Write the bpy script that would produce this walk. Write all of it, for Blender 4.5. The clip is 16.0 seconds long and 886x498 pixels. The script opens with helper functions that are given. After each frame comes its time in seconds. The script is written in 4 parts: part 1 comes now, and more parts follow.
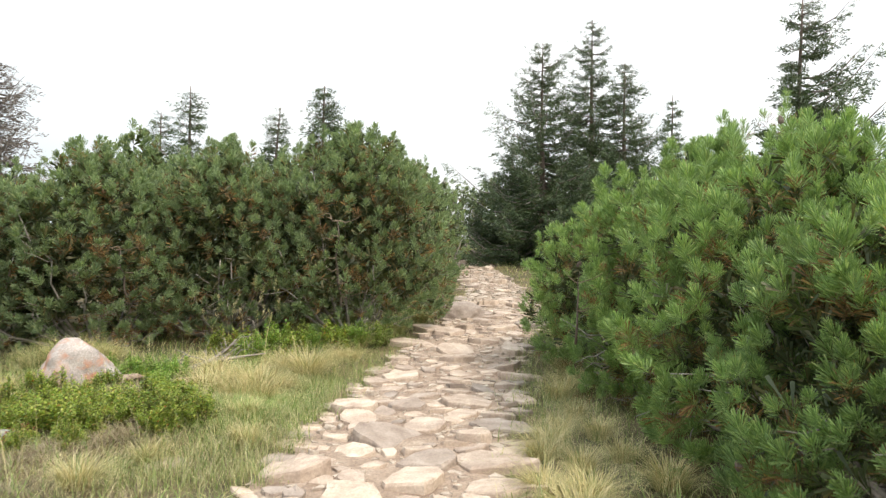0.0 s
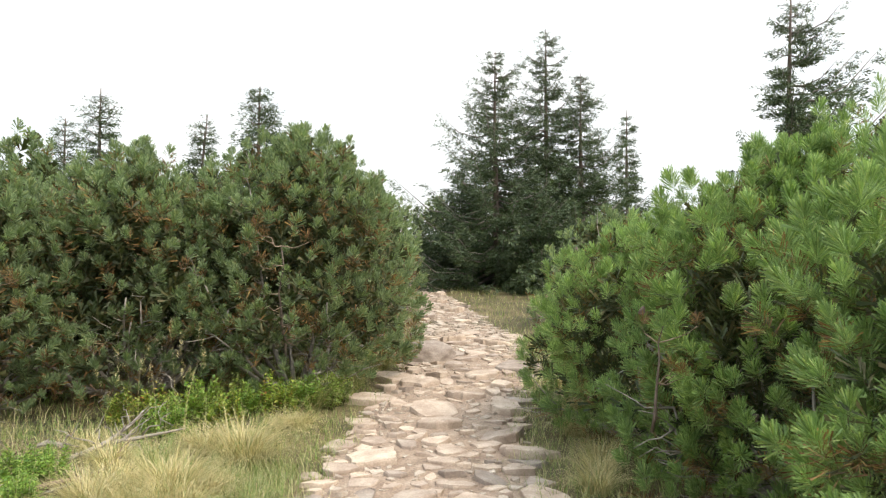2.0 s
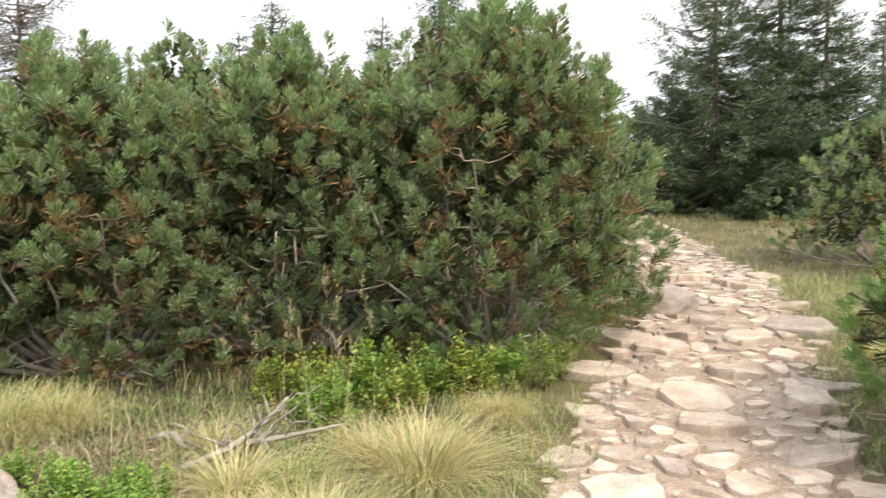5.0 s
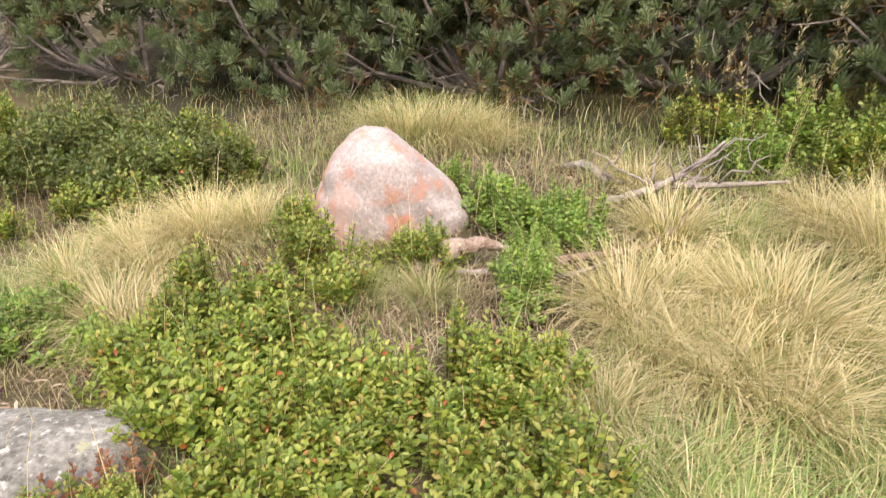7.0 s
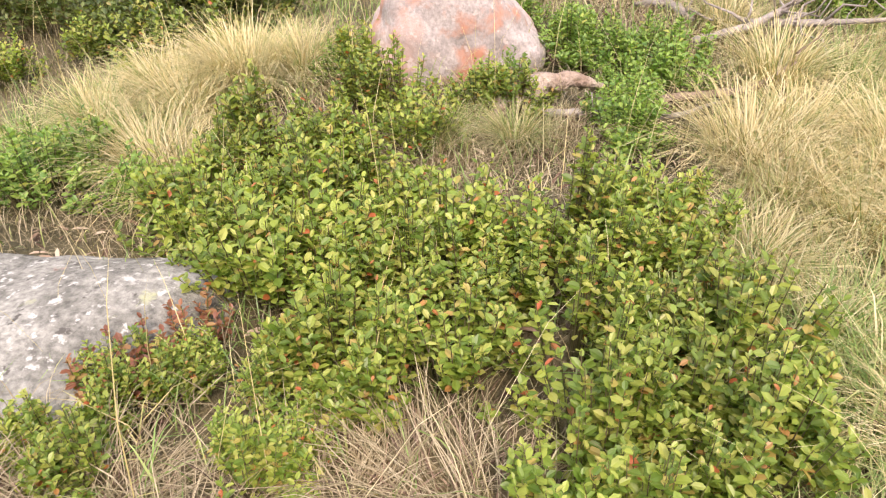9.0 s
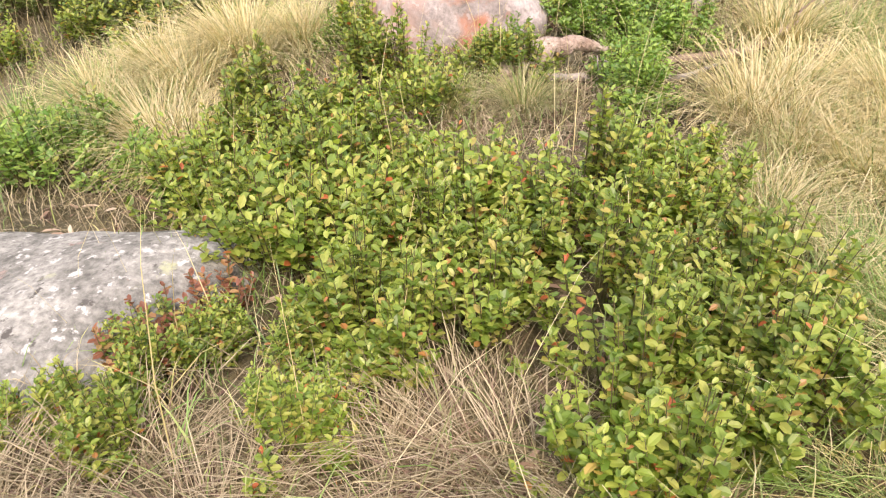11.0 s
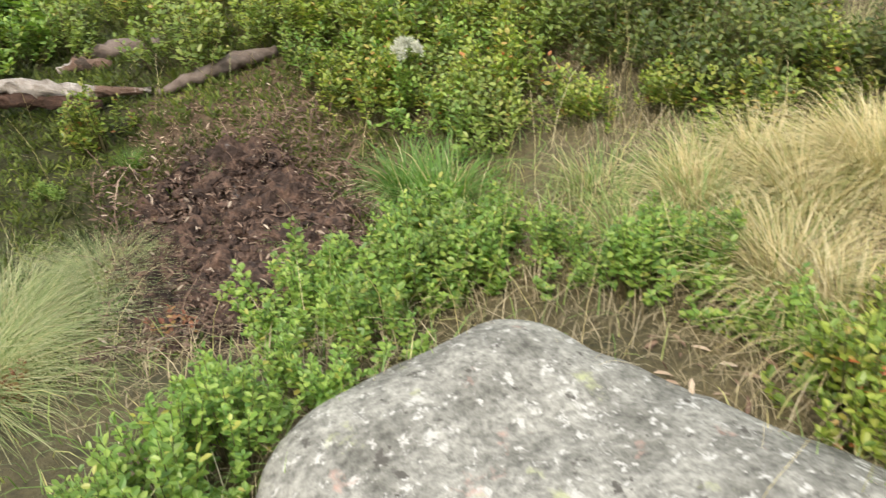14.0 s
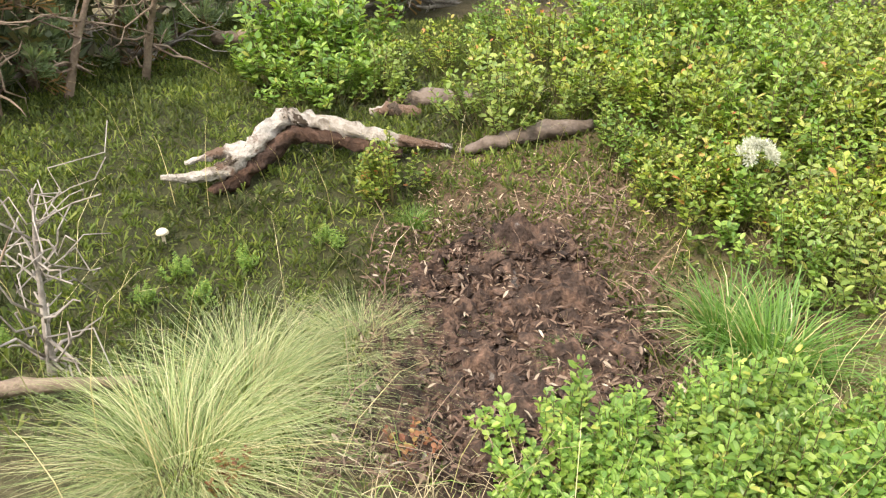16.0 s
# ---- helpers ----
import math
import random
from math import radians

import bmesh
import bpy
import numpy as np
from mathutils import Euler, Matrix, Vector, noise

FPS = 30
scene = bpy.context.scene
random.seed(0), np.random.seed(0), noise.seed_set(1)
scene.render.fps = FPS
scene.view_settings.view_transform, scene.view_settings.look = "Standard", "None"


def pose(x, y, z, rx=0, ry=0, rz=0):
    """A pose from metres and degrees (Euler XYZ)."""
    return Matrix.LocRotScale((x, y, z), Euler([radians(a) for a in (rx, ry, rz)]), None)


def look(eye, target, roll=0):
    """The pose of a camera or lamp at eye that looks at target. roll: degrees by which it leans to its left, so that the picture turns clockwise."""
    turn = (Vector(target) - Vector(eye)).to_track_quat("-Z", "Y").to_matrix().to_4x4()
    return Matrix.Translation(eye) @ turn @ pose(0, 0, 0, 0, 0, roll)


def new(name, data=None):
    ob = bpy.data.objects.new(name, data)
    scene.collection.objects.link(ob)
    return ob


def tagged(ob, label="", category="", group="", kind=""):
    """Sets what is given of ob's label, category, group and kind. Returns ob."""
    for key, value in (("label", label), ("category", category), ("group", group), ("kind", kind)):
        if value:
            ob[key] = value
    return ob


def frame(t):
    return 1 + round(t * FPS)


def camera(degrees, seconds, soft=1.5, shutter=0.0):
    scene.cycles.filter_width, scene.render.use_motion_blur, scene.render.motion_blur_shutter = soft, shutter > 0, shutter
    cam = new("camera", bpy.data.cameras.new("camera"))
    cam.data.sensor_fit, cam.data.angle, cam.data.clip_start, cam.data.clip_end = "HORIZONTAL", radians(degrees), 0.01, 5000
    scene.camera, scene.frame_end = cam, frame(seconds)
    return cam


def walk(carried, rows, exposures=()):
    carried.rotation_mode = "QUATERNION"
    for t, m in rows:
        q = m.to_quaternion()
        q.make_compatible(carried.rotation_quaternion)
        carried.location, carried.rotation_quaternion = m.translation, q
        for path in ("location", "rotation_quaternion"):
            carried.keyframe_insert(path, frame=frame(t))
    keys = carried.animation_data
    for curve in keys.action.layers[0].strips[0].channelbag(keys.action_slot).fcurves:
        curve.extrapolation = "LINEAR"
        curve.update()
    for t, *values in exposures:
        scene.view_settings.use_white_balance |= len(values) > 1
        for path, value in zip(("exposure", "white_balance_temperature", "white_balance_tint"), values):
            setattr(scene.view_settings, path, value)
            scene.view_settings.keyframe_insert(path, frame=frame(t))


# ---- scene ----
cam = camera(62.4, 16.0, 1.2, 0.22)
METRES, EYE, TILT, LEAN, TURN = 8.0, 1.5, 0.0, 0.0, 0.0
ROWS = [
    (0.0, 0.0, 0.0, 0.0, 0.0, 0.0, -0.0),
    (0.5, -0.0141, 0.0722, 0.0082, -1.99, 1.67, -0.79),
    (1.0, -0.0233, 0.1471, 0.0135, -2.15, 1.91, -0.72),
    (1.5, -0.0422, 0.207, 0.0114, -2.99, 1.82, -0.31),
    (2.0, -0.0579, 0.2691, 0.018, -5.29, 1.5, 0.41),
    (2.5, -0.0599, 0.3338, 0.0204, -5.99, 1.27, 0.48),
    (3.0, -0.0715, 0.3918, 0.0226, -6.74, 0.9, 0.28),
    (5.5, -0.1167, 0.6029, 0.0172, 20.71, -8.26, 1.72),
    (6.0, -0.135, 0.6159, 0.0096, 32.81, -14.49, 2.24),
    (6.5, -0.1667, 0.6111, 0.0048, 35.09, -18.79, 1.61),
    (7.0, -0.1935, 0.6059, -0.0039, 34.89, -23.71, 0.38),
    (7.5, -0.2135, 0.617, -0.0169, 37.06, -30.18, 0.18),
    (8.0, -0.2324, 0.6233, -0.0307, 38.28, -35.57, 0.57),
    (8.5, -0.2416, 0.6173, -0.0361, 36.15, -34.98, -0.23),
    (9.0, -0.2455, 0.6097, -0.038, 34.95, -33.36, -0.15),
    (11.5, -0.2542, 0.6011, -0.0469, 33.3, -34.92, 0.87),
    (12.0, -0.2666, 0.6036, -0.0505, 34.61, -35.09, -0.84),
    (12.5, -0.2887, 0.602, -0.0443, 42.27, -36.06, -2.3),
    (13.0, -0.3106, 0.5975, -0.0397, 49.24, -35.54, 1.0),
    (13.5, -0.3412, 0.5857, -0.0395, 60.41, -33.74, -0.37),
    (14.0, -0.3717, 0.5823, -0.0355, 66.85, -32.25, 1.12),
    (14.5, -0.4013, 0.5839, -0.0334, 78.43, -30.44, 0.85),
    (15.0, -0.4308, 0.5915, -0.0386, 88.71, -28.13, 1.46),
    (15.5, -0.445, 0.586, -0.0433, 91.13, -27.14, -0.11),
    (16.0, -0.4479, 0.5814, -0.0435, 90.36, -28.0, -0.09),
]
walk(cam, [(t, pose(0, 0, EYE, TILT, LEAN, TURN) @ pose(METRES * x, METRES * y, METRES * z, 90 + pitch, roll, yaw)) for t, x, y, z, yaw, pitch, roll in ROWS],
     exposures=[(0.0, 0.48, 6900, 10), (3.0, 0.5, 6900, 10), (5.5, 0.86, 6900, 14), (6.0, 1.05, 6900, 20), (7.0, 0.7, 7100, 26), (8.0, 0.66, 7100, 27), (9.0, 0.82, 7050, 28), (11.5, 0.84, 7050, 28), (12.5, 0.8, 6950, 26), (13.5, 0.54, 6900, 17), (14.5, 0.66, 7100, 13), (15.0, 0.9, 7200, 14), (16.0, 1.08, 7200, 14)])

# ---- world and sun ----
world = bpy.data.worlds.new("overcast_sky")
scene.world = world
world.use_nodes = True
wn, wl = world.node_tree.nodes, world.node_tree.links
sky = wn.new("ShaderNodeTexSky")
sky.sky_type, sky.sun_disc = "NISHITA", False
sky.sun_elevation, sky.sun_rotation = radians(48), radians(130)
sky.air_density, sky.dust_density = 1.0, 3.0
cloud_noise = wn.new("ShaderNodeTexNoise")
cloud_noise.inputs["Scale"].default_value = 1.6
cloud_noise.inputs["Detail"].default_value = 3
cloud_ramp = wn.new("ShaderNodeValToRGB")
cloud_ramp.color_ramp.elements[0].position, cloud_ramp.color_ramp.elements[0].color = 0.35, (6.0, 7.0, 7.9, 1)
cloud_ramp.color_ramp.elements[1].position, cloud_ramp.color_ramp.elements[1].color = 0.65, (10.3, 10.7, 11.0, 1)
cloud_mix = wn.new("ShaderNodeMix")
cloud_mix.data_type = "RGBA"
cloud_mix.inputs["Factor"].default_value = 0.88
wl.new(cloud_noise.outputs["Fac"], cloud_ramp.inputs["Fac"])
wl.new(sky.outputs["Color"], cloud_mix.inputs["A"])
wl.new(cloud_ramp.outputs["Color"], cloud_mix.inputs["B"])
background = wn["Background"]
background.inputs["Strength"].default_value = 0.15
# an overcast sky is brightest overhead
sky_way = wn.new("ShaderNodeTexCoord")
sky_up = wn.new("ShaderNodeSeparateXYZ")
wl.new(sky_way.outputs["Generated"], sky_up.inputs["Vector"])
sky_height = wn.new("ShaderNodeMapRange")
sky_height.inputs["To Min"].default_value, sky_height.inputs["To Max"].default_value = 0.53, 1.42
wl.new(sky_up.outputs["Z"], sky_height.inputs["Value"])
sky_tone = wn.new("ShaderNodeVectorMath")
sky_tone.operation = "SCALE"
wl.new(cloud_mix.outputs["Result"], sky_tone.inputs[0])
wl.new(sky_height.outputs["Result"], sky_tone.inputs["Scale"])
wl.new(sky_tone.outputs["Vector"], background.inputs["Color"])
sun = new("sun", bpy.data.lights.new("sun", "SUN"))
sun.data.energy, sun.data.angle, sun.data.color = 2.4, radians(12), (1.0, 0.92, 0.8)
sun.matrix_world = look((6, -6, 10), (0, 0, 0))


# ---- materials ----
def material(name):
    m = bpy.data.materials.new(name)
    m.use_nodes = True
    return m, m.node_tree.nodes, m.node_tree.links


def ramp_node(nodes, stops):
    r = nodes.new("ShaderNodeValToRGB")
    el = r.color_ramp.elements
    while len(el) < len(stops):
        el.new(0.5)
    for e, (p, c) in zip(el, stops):
        e.position, e.color = p, (*c, 1)
    return r


def noise_node(nodes, links, scale, detail=4, rough=0.55, coord=None):
    n = nodes.new("ShaderNodeTexNoise")
    n.inputs["Scale"].default_value, n.inputs["Detail"].default_value, n.inputs["Roughness"].default_value = scale, detail, rough
    if coord is None:
        coord = nodes.new("ShaderNodeNewGeometry").outputs["Position"]
    links.new(coord, n.inputs["Vector"])
    return n


def mixed(nodes, links, fac, a, b, mode="MIX"):
    m = nodes.new("ShaderNodeMix")
    m.data_type, m.blend_type = "RGBA", mode
    for socket, v in (("Factor", fac), ("A", a), ("B", b)):
        if isinstance(v, (int, float)):
            m.inputs[socket].default_value = v
        elif isinstance(v, tuple):
            m.inputs[socket].default_value = (*v, 1)
        else:
            links.new(v, m.inputs[socket])
    return m.outputs["Result"]


def foliage(name, stops, patch_scale=5.0, patch=(0.75, 1.2), gloss=0.5, through_light=0.35, see=(1.1, 1.15, 0.5)):
    """Leaves, needles or blades: colour by piece, varied in patches, some light shining through."""
    m, n, l = material(name)
    geo = n.new("ShaderNodeNewGeometry")
    r = ramp_node(n, stops)
    l.new(geo.outputs["Random Per Island"], r.inputs["Fac"])
    big = noise_node(n, l, patch_scale, 3, 0.6, geo.outputs["Position"])
    g = ramp_node(n, [(0.3, (patch[0],) * 3), (0.7, (patch[1],) * 3)])
    l.new(big.outputs["Fac"], g.inputs["Fac"])
    colour = mixed(n, l, 1.0, r.outputs["Color"], g.outputs["Color"], "MULTIPLY")
    bsdf = n["Principled BSDF"]
    l.new(colour, bsdf.inputs["Base Color"])
    bsdf.inputs["Roughness"].default_value = gloss
    tr = n.new("ShaderNodeBsdfTranslucent")
    l.new(mixed(n, l, 1.0, colour, see, "MULTIPLY"), tr.inputs["Color"])
    mix = n.new("ShaderNodeMixShader")
    mix.inputs["Fac"].default_value = through_light
    l.new(bsdf.outputs["BSDF"], mix.inputs[1])
    l.new(tr.outputs["BSDF"], mix.inputs[2])
    l.new(mix.outputs["Shader"], n["Material Output"].inputs["Surface"])
    return m


def rough_surface(name, stops, scale, fine_scale, fine=(0.8, 1.15), bump=0.4, bump_dist=0.01, gloss=0.85, spots=(), by_object=False):
    """Stone, earth or bark. spots: (scale, from, to, colour) patches of lichen or dirt."""
    m, n, l = material(name)
    geo = n.new("ShaderNodeNewGeometry")
    pos = geo.outputs["Position"]
    big = noise_node(n, l, scale, 5, 0.6, pos)
    r = ramp_node(n, stops)
    l.new(big.outputs["Fac"], r.inputs["Fac"])
    colour = r.outputs["Color"]
    if by_object:
        info = n.new("ShaderNodeObjectInfo")
        tone = ramp_node(n, by_object)
        l.new(info.outputs["Random"], tone.inputs["Fac"])
        colour = mixed(n, l, 1.0, colour, tone.outputs["Color"], "MULTIPLY")
    small = noise_node(n, l, fine_scale, 4, 0.65, pos)
    f = ramp_node(n, [(0.3, (fine[0],) * 3), (0.7, (fine[1],) * 3)])
    l.new(small.outputs["Fac"], f.inputs["Fac"])
    colour = mixed(n, l, 1.0, colour, f.outputs["Color"], "MULTIPLY")
    for k, (s, a, b, c) in enumerate(spots):
        shifted = n.new("ShaderNodeVectorMath")
        shifted.inputs[1].default_value = (3.7 * k + 1.3, 1.9 * k, 5.1 * k)
        l.new(pos, shifted.inputs[0])
        sp = noise_node(n, l, s, 6, 0.62, shifted.outputs["Vector"])
        mask = ramp_node(n, [(a, (0, 0, 0)), (b, (1, 1, 1))])
        l.new(sp.outputs["Fac"], mask.inputs["Fac"])
        colour = mixed(n, l, mask.outputs["Color"], colour, c)
    bsdf = n["Principled BSDF"]
    l.new(colour, bsdf.inputs["Base Color"])
    bsdf.inputs["Roughness"].default_value = gloss
    bsdf.inputs["Specular IOR Level"].default_value = 0.25
    both = n.new("ShaderNodeMath")
    l.new(big.outputs["Fac"], both.inputs[0])
    l.new(small.outputs["Fac"], both.inputs[1])
    bp = n.new("ShaderNodeBump")
    bp.inputs["Strength"].default_value, bp.inputs["Distance"].default_value = bump, bump_dist
    l.new(both.outputs["Value"], bp.inputs["Height"])
    l.new(bp.outputs["Normal"], bsdf.inputs["Normal"])
    return m


PINE = foliage("pine_needles", [(0.0, (0.13, 0.22, 0.085)), (0.5, (0.22, 0.335, 0.13)), (0.85, (0.31, 0.43, 0.185)), (1.0, (0.4, 0.47, 0.2))], 7, (0.75, 1.25), 0.5, 0.38)
PINE_FAR = foliage("pine_needles_bluish", [(0.0, (0.125, 0.18, 0.1)), (0.5, (0.2, 0.275, 0.15)), (0.85, (0.275, 0.35, 0.2)), (1.0, (0.36, 0.38, 0.19))], 5, (0.7, 1.3), 0.5, 0.38)
# older needles, coloured darker still for the shade between shoots
PINE_OLD_SHADED = foliage("old_shaded_needles", [(0.0, (0.04, 0.06, 0.025)), (0.6, (0.07, 0.09, 0.035)), (1.0, (0.12, 0.1, 0.04))], 5, (0.7, 1.25), 0.55, 0.2)
PINE_DEAD = foliage("withered_needles", [(0.0, (0.13, 0.065, 0.03)), (0.5, (0.21, 0.115, 0.045)), (1.0, (0.36, 0.22, 0.07))], 6, (0.6, 1.2), 0.7, 0.2)
SPRUCE = foliage("spruce_needles", [(0.0, (0.04, 0.07, 0.035)), (0.6, (0.07, 0.11, 0.052)), (1.0, (0.13, 0.165, 0.075))], 2, (0.7, 1.2), 0.5, 0.2)
GREY_TWIG = foliage("grey_dead_twigs", [(0.0, (0.12, 0.10, 0.09)), (1.0, (0.24, 0.21, 0.19))], 3, (0.8, 1.2), 0.8, 0.05)
LEAF = foliage("bilberry_leaves", [(0.0, (0.1, 0.18, 0.025)), (0.35, (0.2, 0.29, 0.045)), (0.7, (0.32, 0.39, 0.07)), (0.92, (0.42, 0.43, 0.11)), (0.975, (0.45, 0.28, 0.09)), (1.0, (0.48, 0.13, 0.05))], 3, (0.8, 1.2), 0.42, 0.4)
# bilberry green darkened, so the shade before the pines is in the colour
LEAF_SHADE = foliage("shade_darkened_leaves", [(0.0, (0.06, 0.1, 0.022)), (0.5, (0.12, 0.17, 0.04)), (0.93, (0.21, 0.25, 0.07)), (1.0, (0.3, 0.24, 0.08))], 3, (0.75, 1.2), 0.45, 0.35)
LEAF_PALE = foliage("pale_yellow_green_leaves", [(0.0, (0.13, 0.21, 0.045)), (0.5, (0.23, 0.32, 0.07)), (0.93, (0.35, 0.42, 0.11)), (1.0, (0.44, 0.39, 0.12))], 3, (0.75, 1.2), 0.42, 0.4)
LEAF_GREEN = foliage("fresh_green_leaves", [(0.0, (0.1, 0.21, 0.04)), (0.5, (0.2, 0.33, 0.065)), (0.95, (0.33, 0.45, 0.1)), (1.0, (0.42, 0.4, 0.1))], 3, (0.8, 1.2), 0.42, 0.4)
TWIG = foliage("green_brown_twigs", [(0.0, (0.09, 0.06, 0.03)), (1.0, (0.12, 0.13, 0.04))], 3, (0.8, 1.2), 0.6, 0.1)
LEAF_RED = foliage("reddened_leaves", [(0.0, (0.2, 0.07, 0.04)), (0.6, (0.3, 0.12, 0.06)), (1.0, (0.35, 0.24, 0.08))], 3, (0.8, 1.2), 0.45, 0.35)
STRAW = foliage("straw_blades", [(0.0, (0.2, 0.24, 0.07)), (0.2, (0.42, 0.36, 0.15)), (0.6, (0.62, 0.52, 0.26)), (1.0, (0.74, 0.66, 0.42))], 2, (0.8, 1.15), 0.55, 0.27, (1.05, 1.0, 0.8))
MIXED_GRASS = foliage("mixed_grass_blades", [(0.0, (0.13, 0.2, 0.045)), (0.45, (0.22, 0.29, 0.08)), (0.7, (0.42, 0.4, 0.19)), (1.0, (0.64, 0.57, 0.34))], 1.6, (0.75, 1.2), 0.5, 0.27, (1.05, 1.05, 0.7))
GREY_GRASS = foliage("grey_green_grass_blades", [(0.0, (0.1, 0.16, 0.045)), (0.45, (0.22, 0.29, 0.1)), (0.75, (0.34, 0.38, 0.17)), (1.0, (0.54, 0.51, 0.3))], 1.6, (0.75, 1.2), 0.5, 0.27, (1.05, 1.05, 0.7))
DULL_STRAW = foliage("dull_matted_straw", [(0.0, (0.13, 0.12, 0.05)), (0.3, (0.25, 0.2, 0.11)), (0.7, (0.4, 0.33, 0.2)), (1.0, (0.52, 0.45, 0.3))], 2, (0.7, 1.2), 0.6, 0.2, (1.05, 1.0, 0.8))
GREEN_GRASS = foliage("green_grass_blades", [(0.0, (0.11, 0.2, 0.04)), (0.5, (0.2, 0.31, 0.08)), (0.8, (0.33, 0.4, 0.14)), (1.0, (0.55, 0.48, 0.22))], 2, (0.8, 1.2), 0.45, 0.27)
SEDGE = foliage("dark_sedge_blades", [(0.0, (0.07, 0.17, 0.03)), (0.6, (0.13, 0.26, 0.05)), (0.92, (0.22, 0.34, 0.09)), (1.0, (0.45, 0.4, 0.17))], 2, (0.8, 1.2), 0.45, 0.4)
MOSS = foliage("moss_shoots", [(0.0, (0.055, 0.085, 0.014)), (0.6, (0.11, 0.155, 0.026)), (1.0, (0.21, 0.24, 0.05))], 3.0, (0.3, 1.45), 0.7, 0.3)
CHIP_LITTER = foliage("brown_peat_chips", [(0.0, (0.05, 0.03, 0.022)), (0.6, (0.14, 0.085, 0.06)), (0.92, (0.24, 0.17, 0.125)), (1.0, (0.5, 0.42, 0.33))], 4, (0.6, 1.3), 0.8, 0.1)
LITTER = foliage("dry_litter", [(0.0, (0.09, 0.05, 0.035)), (0.5, (0.2, 0.125, 0.085)), (0.85, (0.38, 0.27, 0.19)), (1.0, (0.6, 0.5, 0.38))], 4, (0.7, 1.2), 0.8, 0.1)
BARK = rough_surface("pine_bark", [(0.3, (0.10, 0.075, 0.06)), (0.7, (0.2, 0.16, 0.135))], 14, 60, bump=0.6)
DEADWOOD = rough_surface("bleached_dead_wood", [(0.3, (0.3, 0.25, 0.2)), (0.55, (0.55, 0.5, 0.45)), (0.75, (0.72, 0.69, 0.65))], 9, 70, bump=1.0, bump_dist=0.03, spots=[(2.6, 0.52, 0.56, (0.2, 0.13, 0.095)), (7, 0.58, 0.61, (0.08, 0.06, 0.045))])
DARKWOOD = rough_surface("brown_dead_wood", [(0.3, (0.16, 0.11, 0.08)), (0.7, (0.36, 0.28, 0.21))], 12, 70, bump=0.7)
STONE = rough_surface("pale_path_stone", [(0.25, (0.3, 0.24, 0.2)), (0.5, (0.44, 0.37, 0.315)), (0.75, (0.6, 0.53, 0.46))], 5, 55, bump=0.5, bump_dist=0.012, by_object=[(0.0, (0.66, 0.65, 0.66)), (0.3, (0.88, 0.83, 0.8)), (0.65, (1.06, 1.0, 0.95)), (1.0, (1.2, 1.15, 1.09))], spots=[(9, 0.6, 0.72, (0.3, 0.24, 0.19))])
CHIPS = rough_surface("pale_stone_chips", [(0.25, (0.27, 0.21, 0.17)), (0.5, (0.42, 0.35, 0.29)), (0.75, (0.58, 0.51, 0.44))], 7, 55, bump=0.5)
GRANITE = rough_surface("grey_granite_with_lichen", [(0.3, (0.12, 0.118, 0.1)), (0.5, (0.2, 0.197, 0.172)), (0.7, (0.29, 0.286, 0.25))], 7, 45, fine=(0.5, 1.5), bump=0.9, spots=[(26, 0.58, 0.64, (0.42, 0.415, 0.38)), (11, 0.63, 0.68, (0.4, 0.395, 0.36)), (14, 0.62, 0.66, (0.08, 0.075, 0.065)), (5, 0.62, 0.7, (0.42, 0.25, 0.2)), (7, 0.62, 0.7, (0.33, 0.35, 0.2))])
PINK_ROCK = rough_surface("pink_granite_with_orange_lichen", [(0.3, (0.26, 0.23, 0.21)), (0.55, (0.4, 0.355, 0.33)), (0.75, (0.52, 0.475, 0.44))], 5, 60, fine=(0.7, 1.25), bump=0.5, spots=[(3.0, 0.5, 0.66, (0.46, 0.3, 0.24)), (7, 0.5, 0.66, (0.46, 0.22, 0.14)), (24, 0.6, 0.66, (0.5, 0.42, 0.38)), (4, 0.66, 0.7, (0.3, 0.25, 0.23))])
BED = rough_surface("trodden_gravel", [(0.3, (0.22, 0.155, 0.115)), (0.55, (0.35, 0.265, 0.205)), (0.75, (0.48, 0.39, 0.31))], 4, 45, fine=(0.65, 1.3), bump=0.8, bump_dist=0.02)
GREYWOOD = rough_surface("grey_dead_twig_wood", [(0.3, (0.2, 0.17, 0.15)), (0.7, (0.42, 0.38, 0.34))], 14, 70, bump=0.6)
STUBWOOD = rough_surface("pale_brown_dead_wood", [(0.3, (0.24, 0.16, 0.11)), (0.55, (0.44, 0.35, 0.28)), (0.75, (0.56, 0.48, 0.41))], 9, 60, fine=(0.6, 1.25), bump=0.9, bump_dist=0.02)
REDBARK = rough_surface("red_brown_rotten_wood", [(0.3, (0.03, 0.018, 0.013)), (0.7, (0.13, 0.075, 0.052))], 10, 60, fine=(0.5, 1.3), bump=1.0, bump_dist=0.02)
PEAT = rough_surface("dark_peat", [(0.3, (0.022, 0.015, 0.012)), (0.48, (0.06, 0.039, 0.03)), (0.68, (0.17, 0.105, 0.075))], 14, 60, fine=(0.5, 1.4), bump=1.0, bump_dist=0.02, spots=[(6, 0.66, 0.7, (0.17, 0.15, 0.14))])
LICHEN = foliage("white_reindeer_lichen", [(0.0, (0.4, 0.42, 0.34)), (1.0, (0.66, 0.66, 0.58))], 20, (0.85, 1.1), 0.8, 0.15)
CAP = rough_surface("mushroom_skin", [(0.3, (0.6, 0.5, 0.35)), (0.7, (0.8, 0.73, 0.6))], 20, 60)


# ---- terrain ----
def smooth(a, b, v):
    t = np.clip((v - a) / (b - a), 0, 1)
    return t * t * (3 - 2 * t)


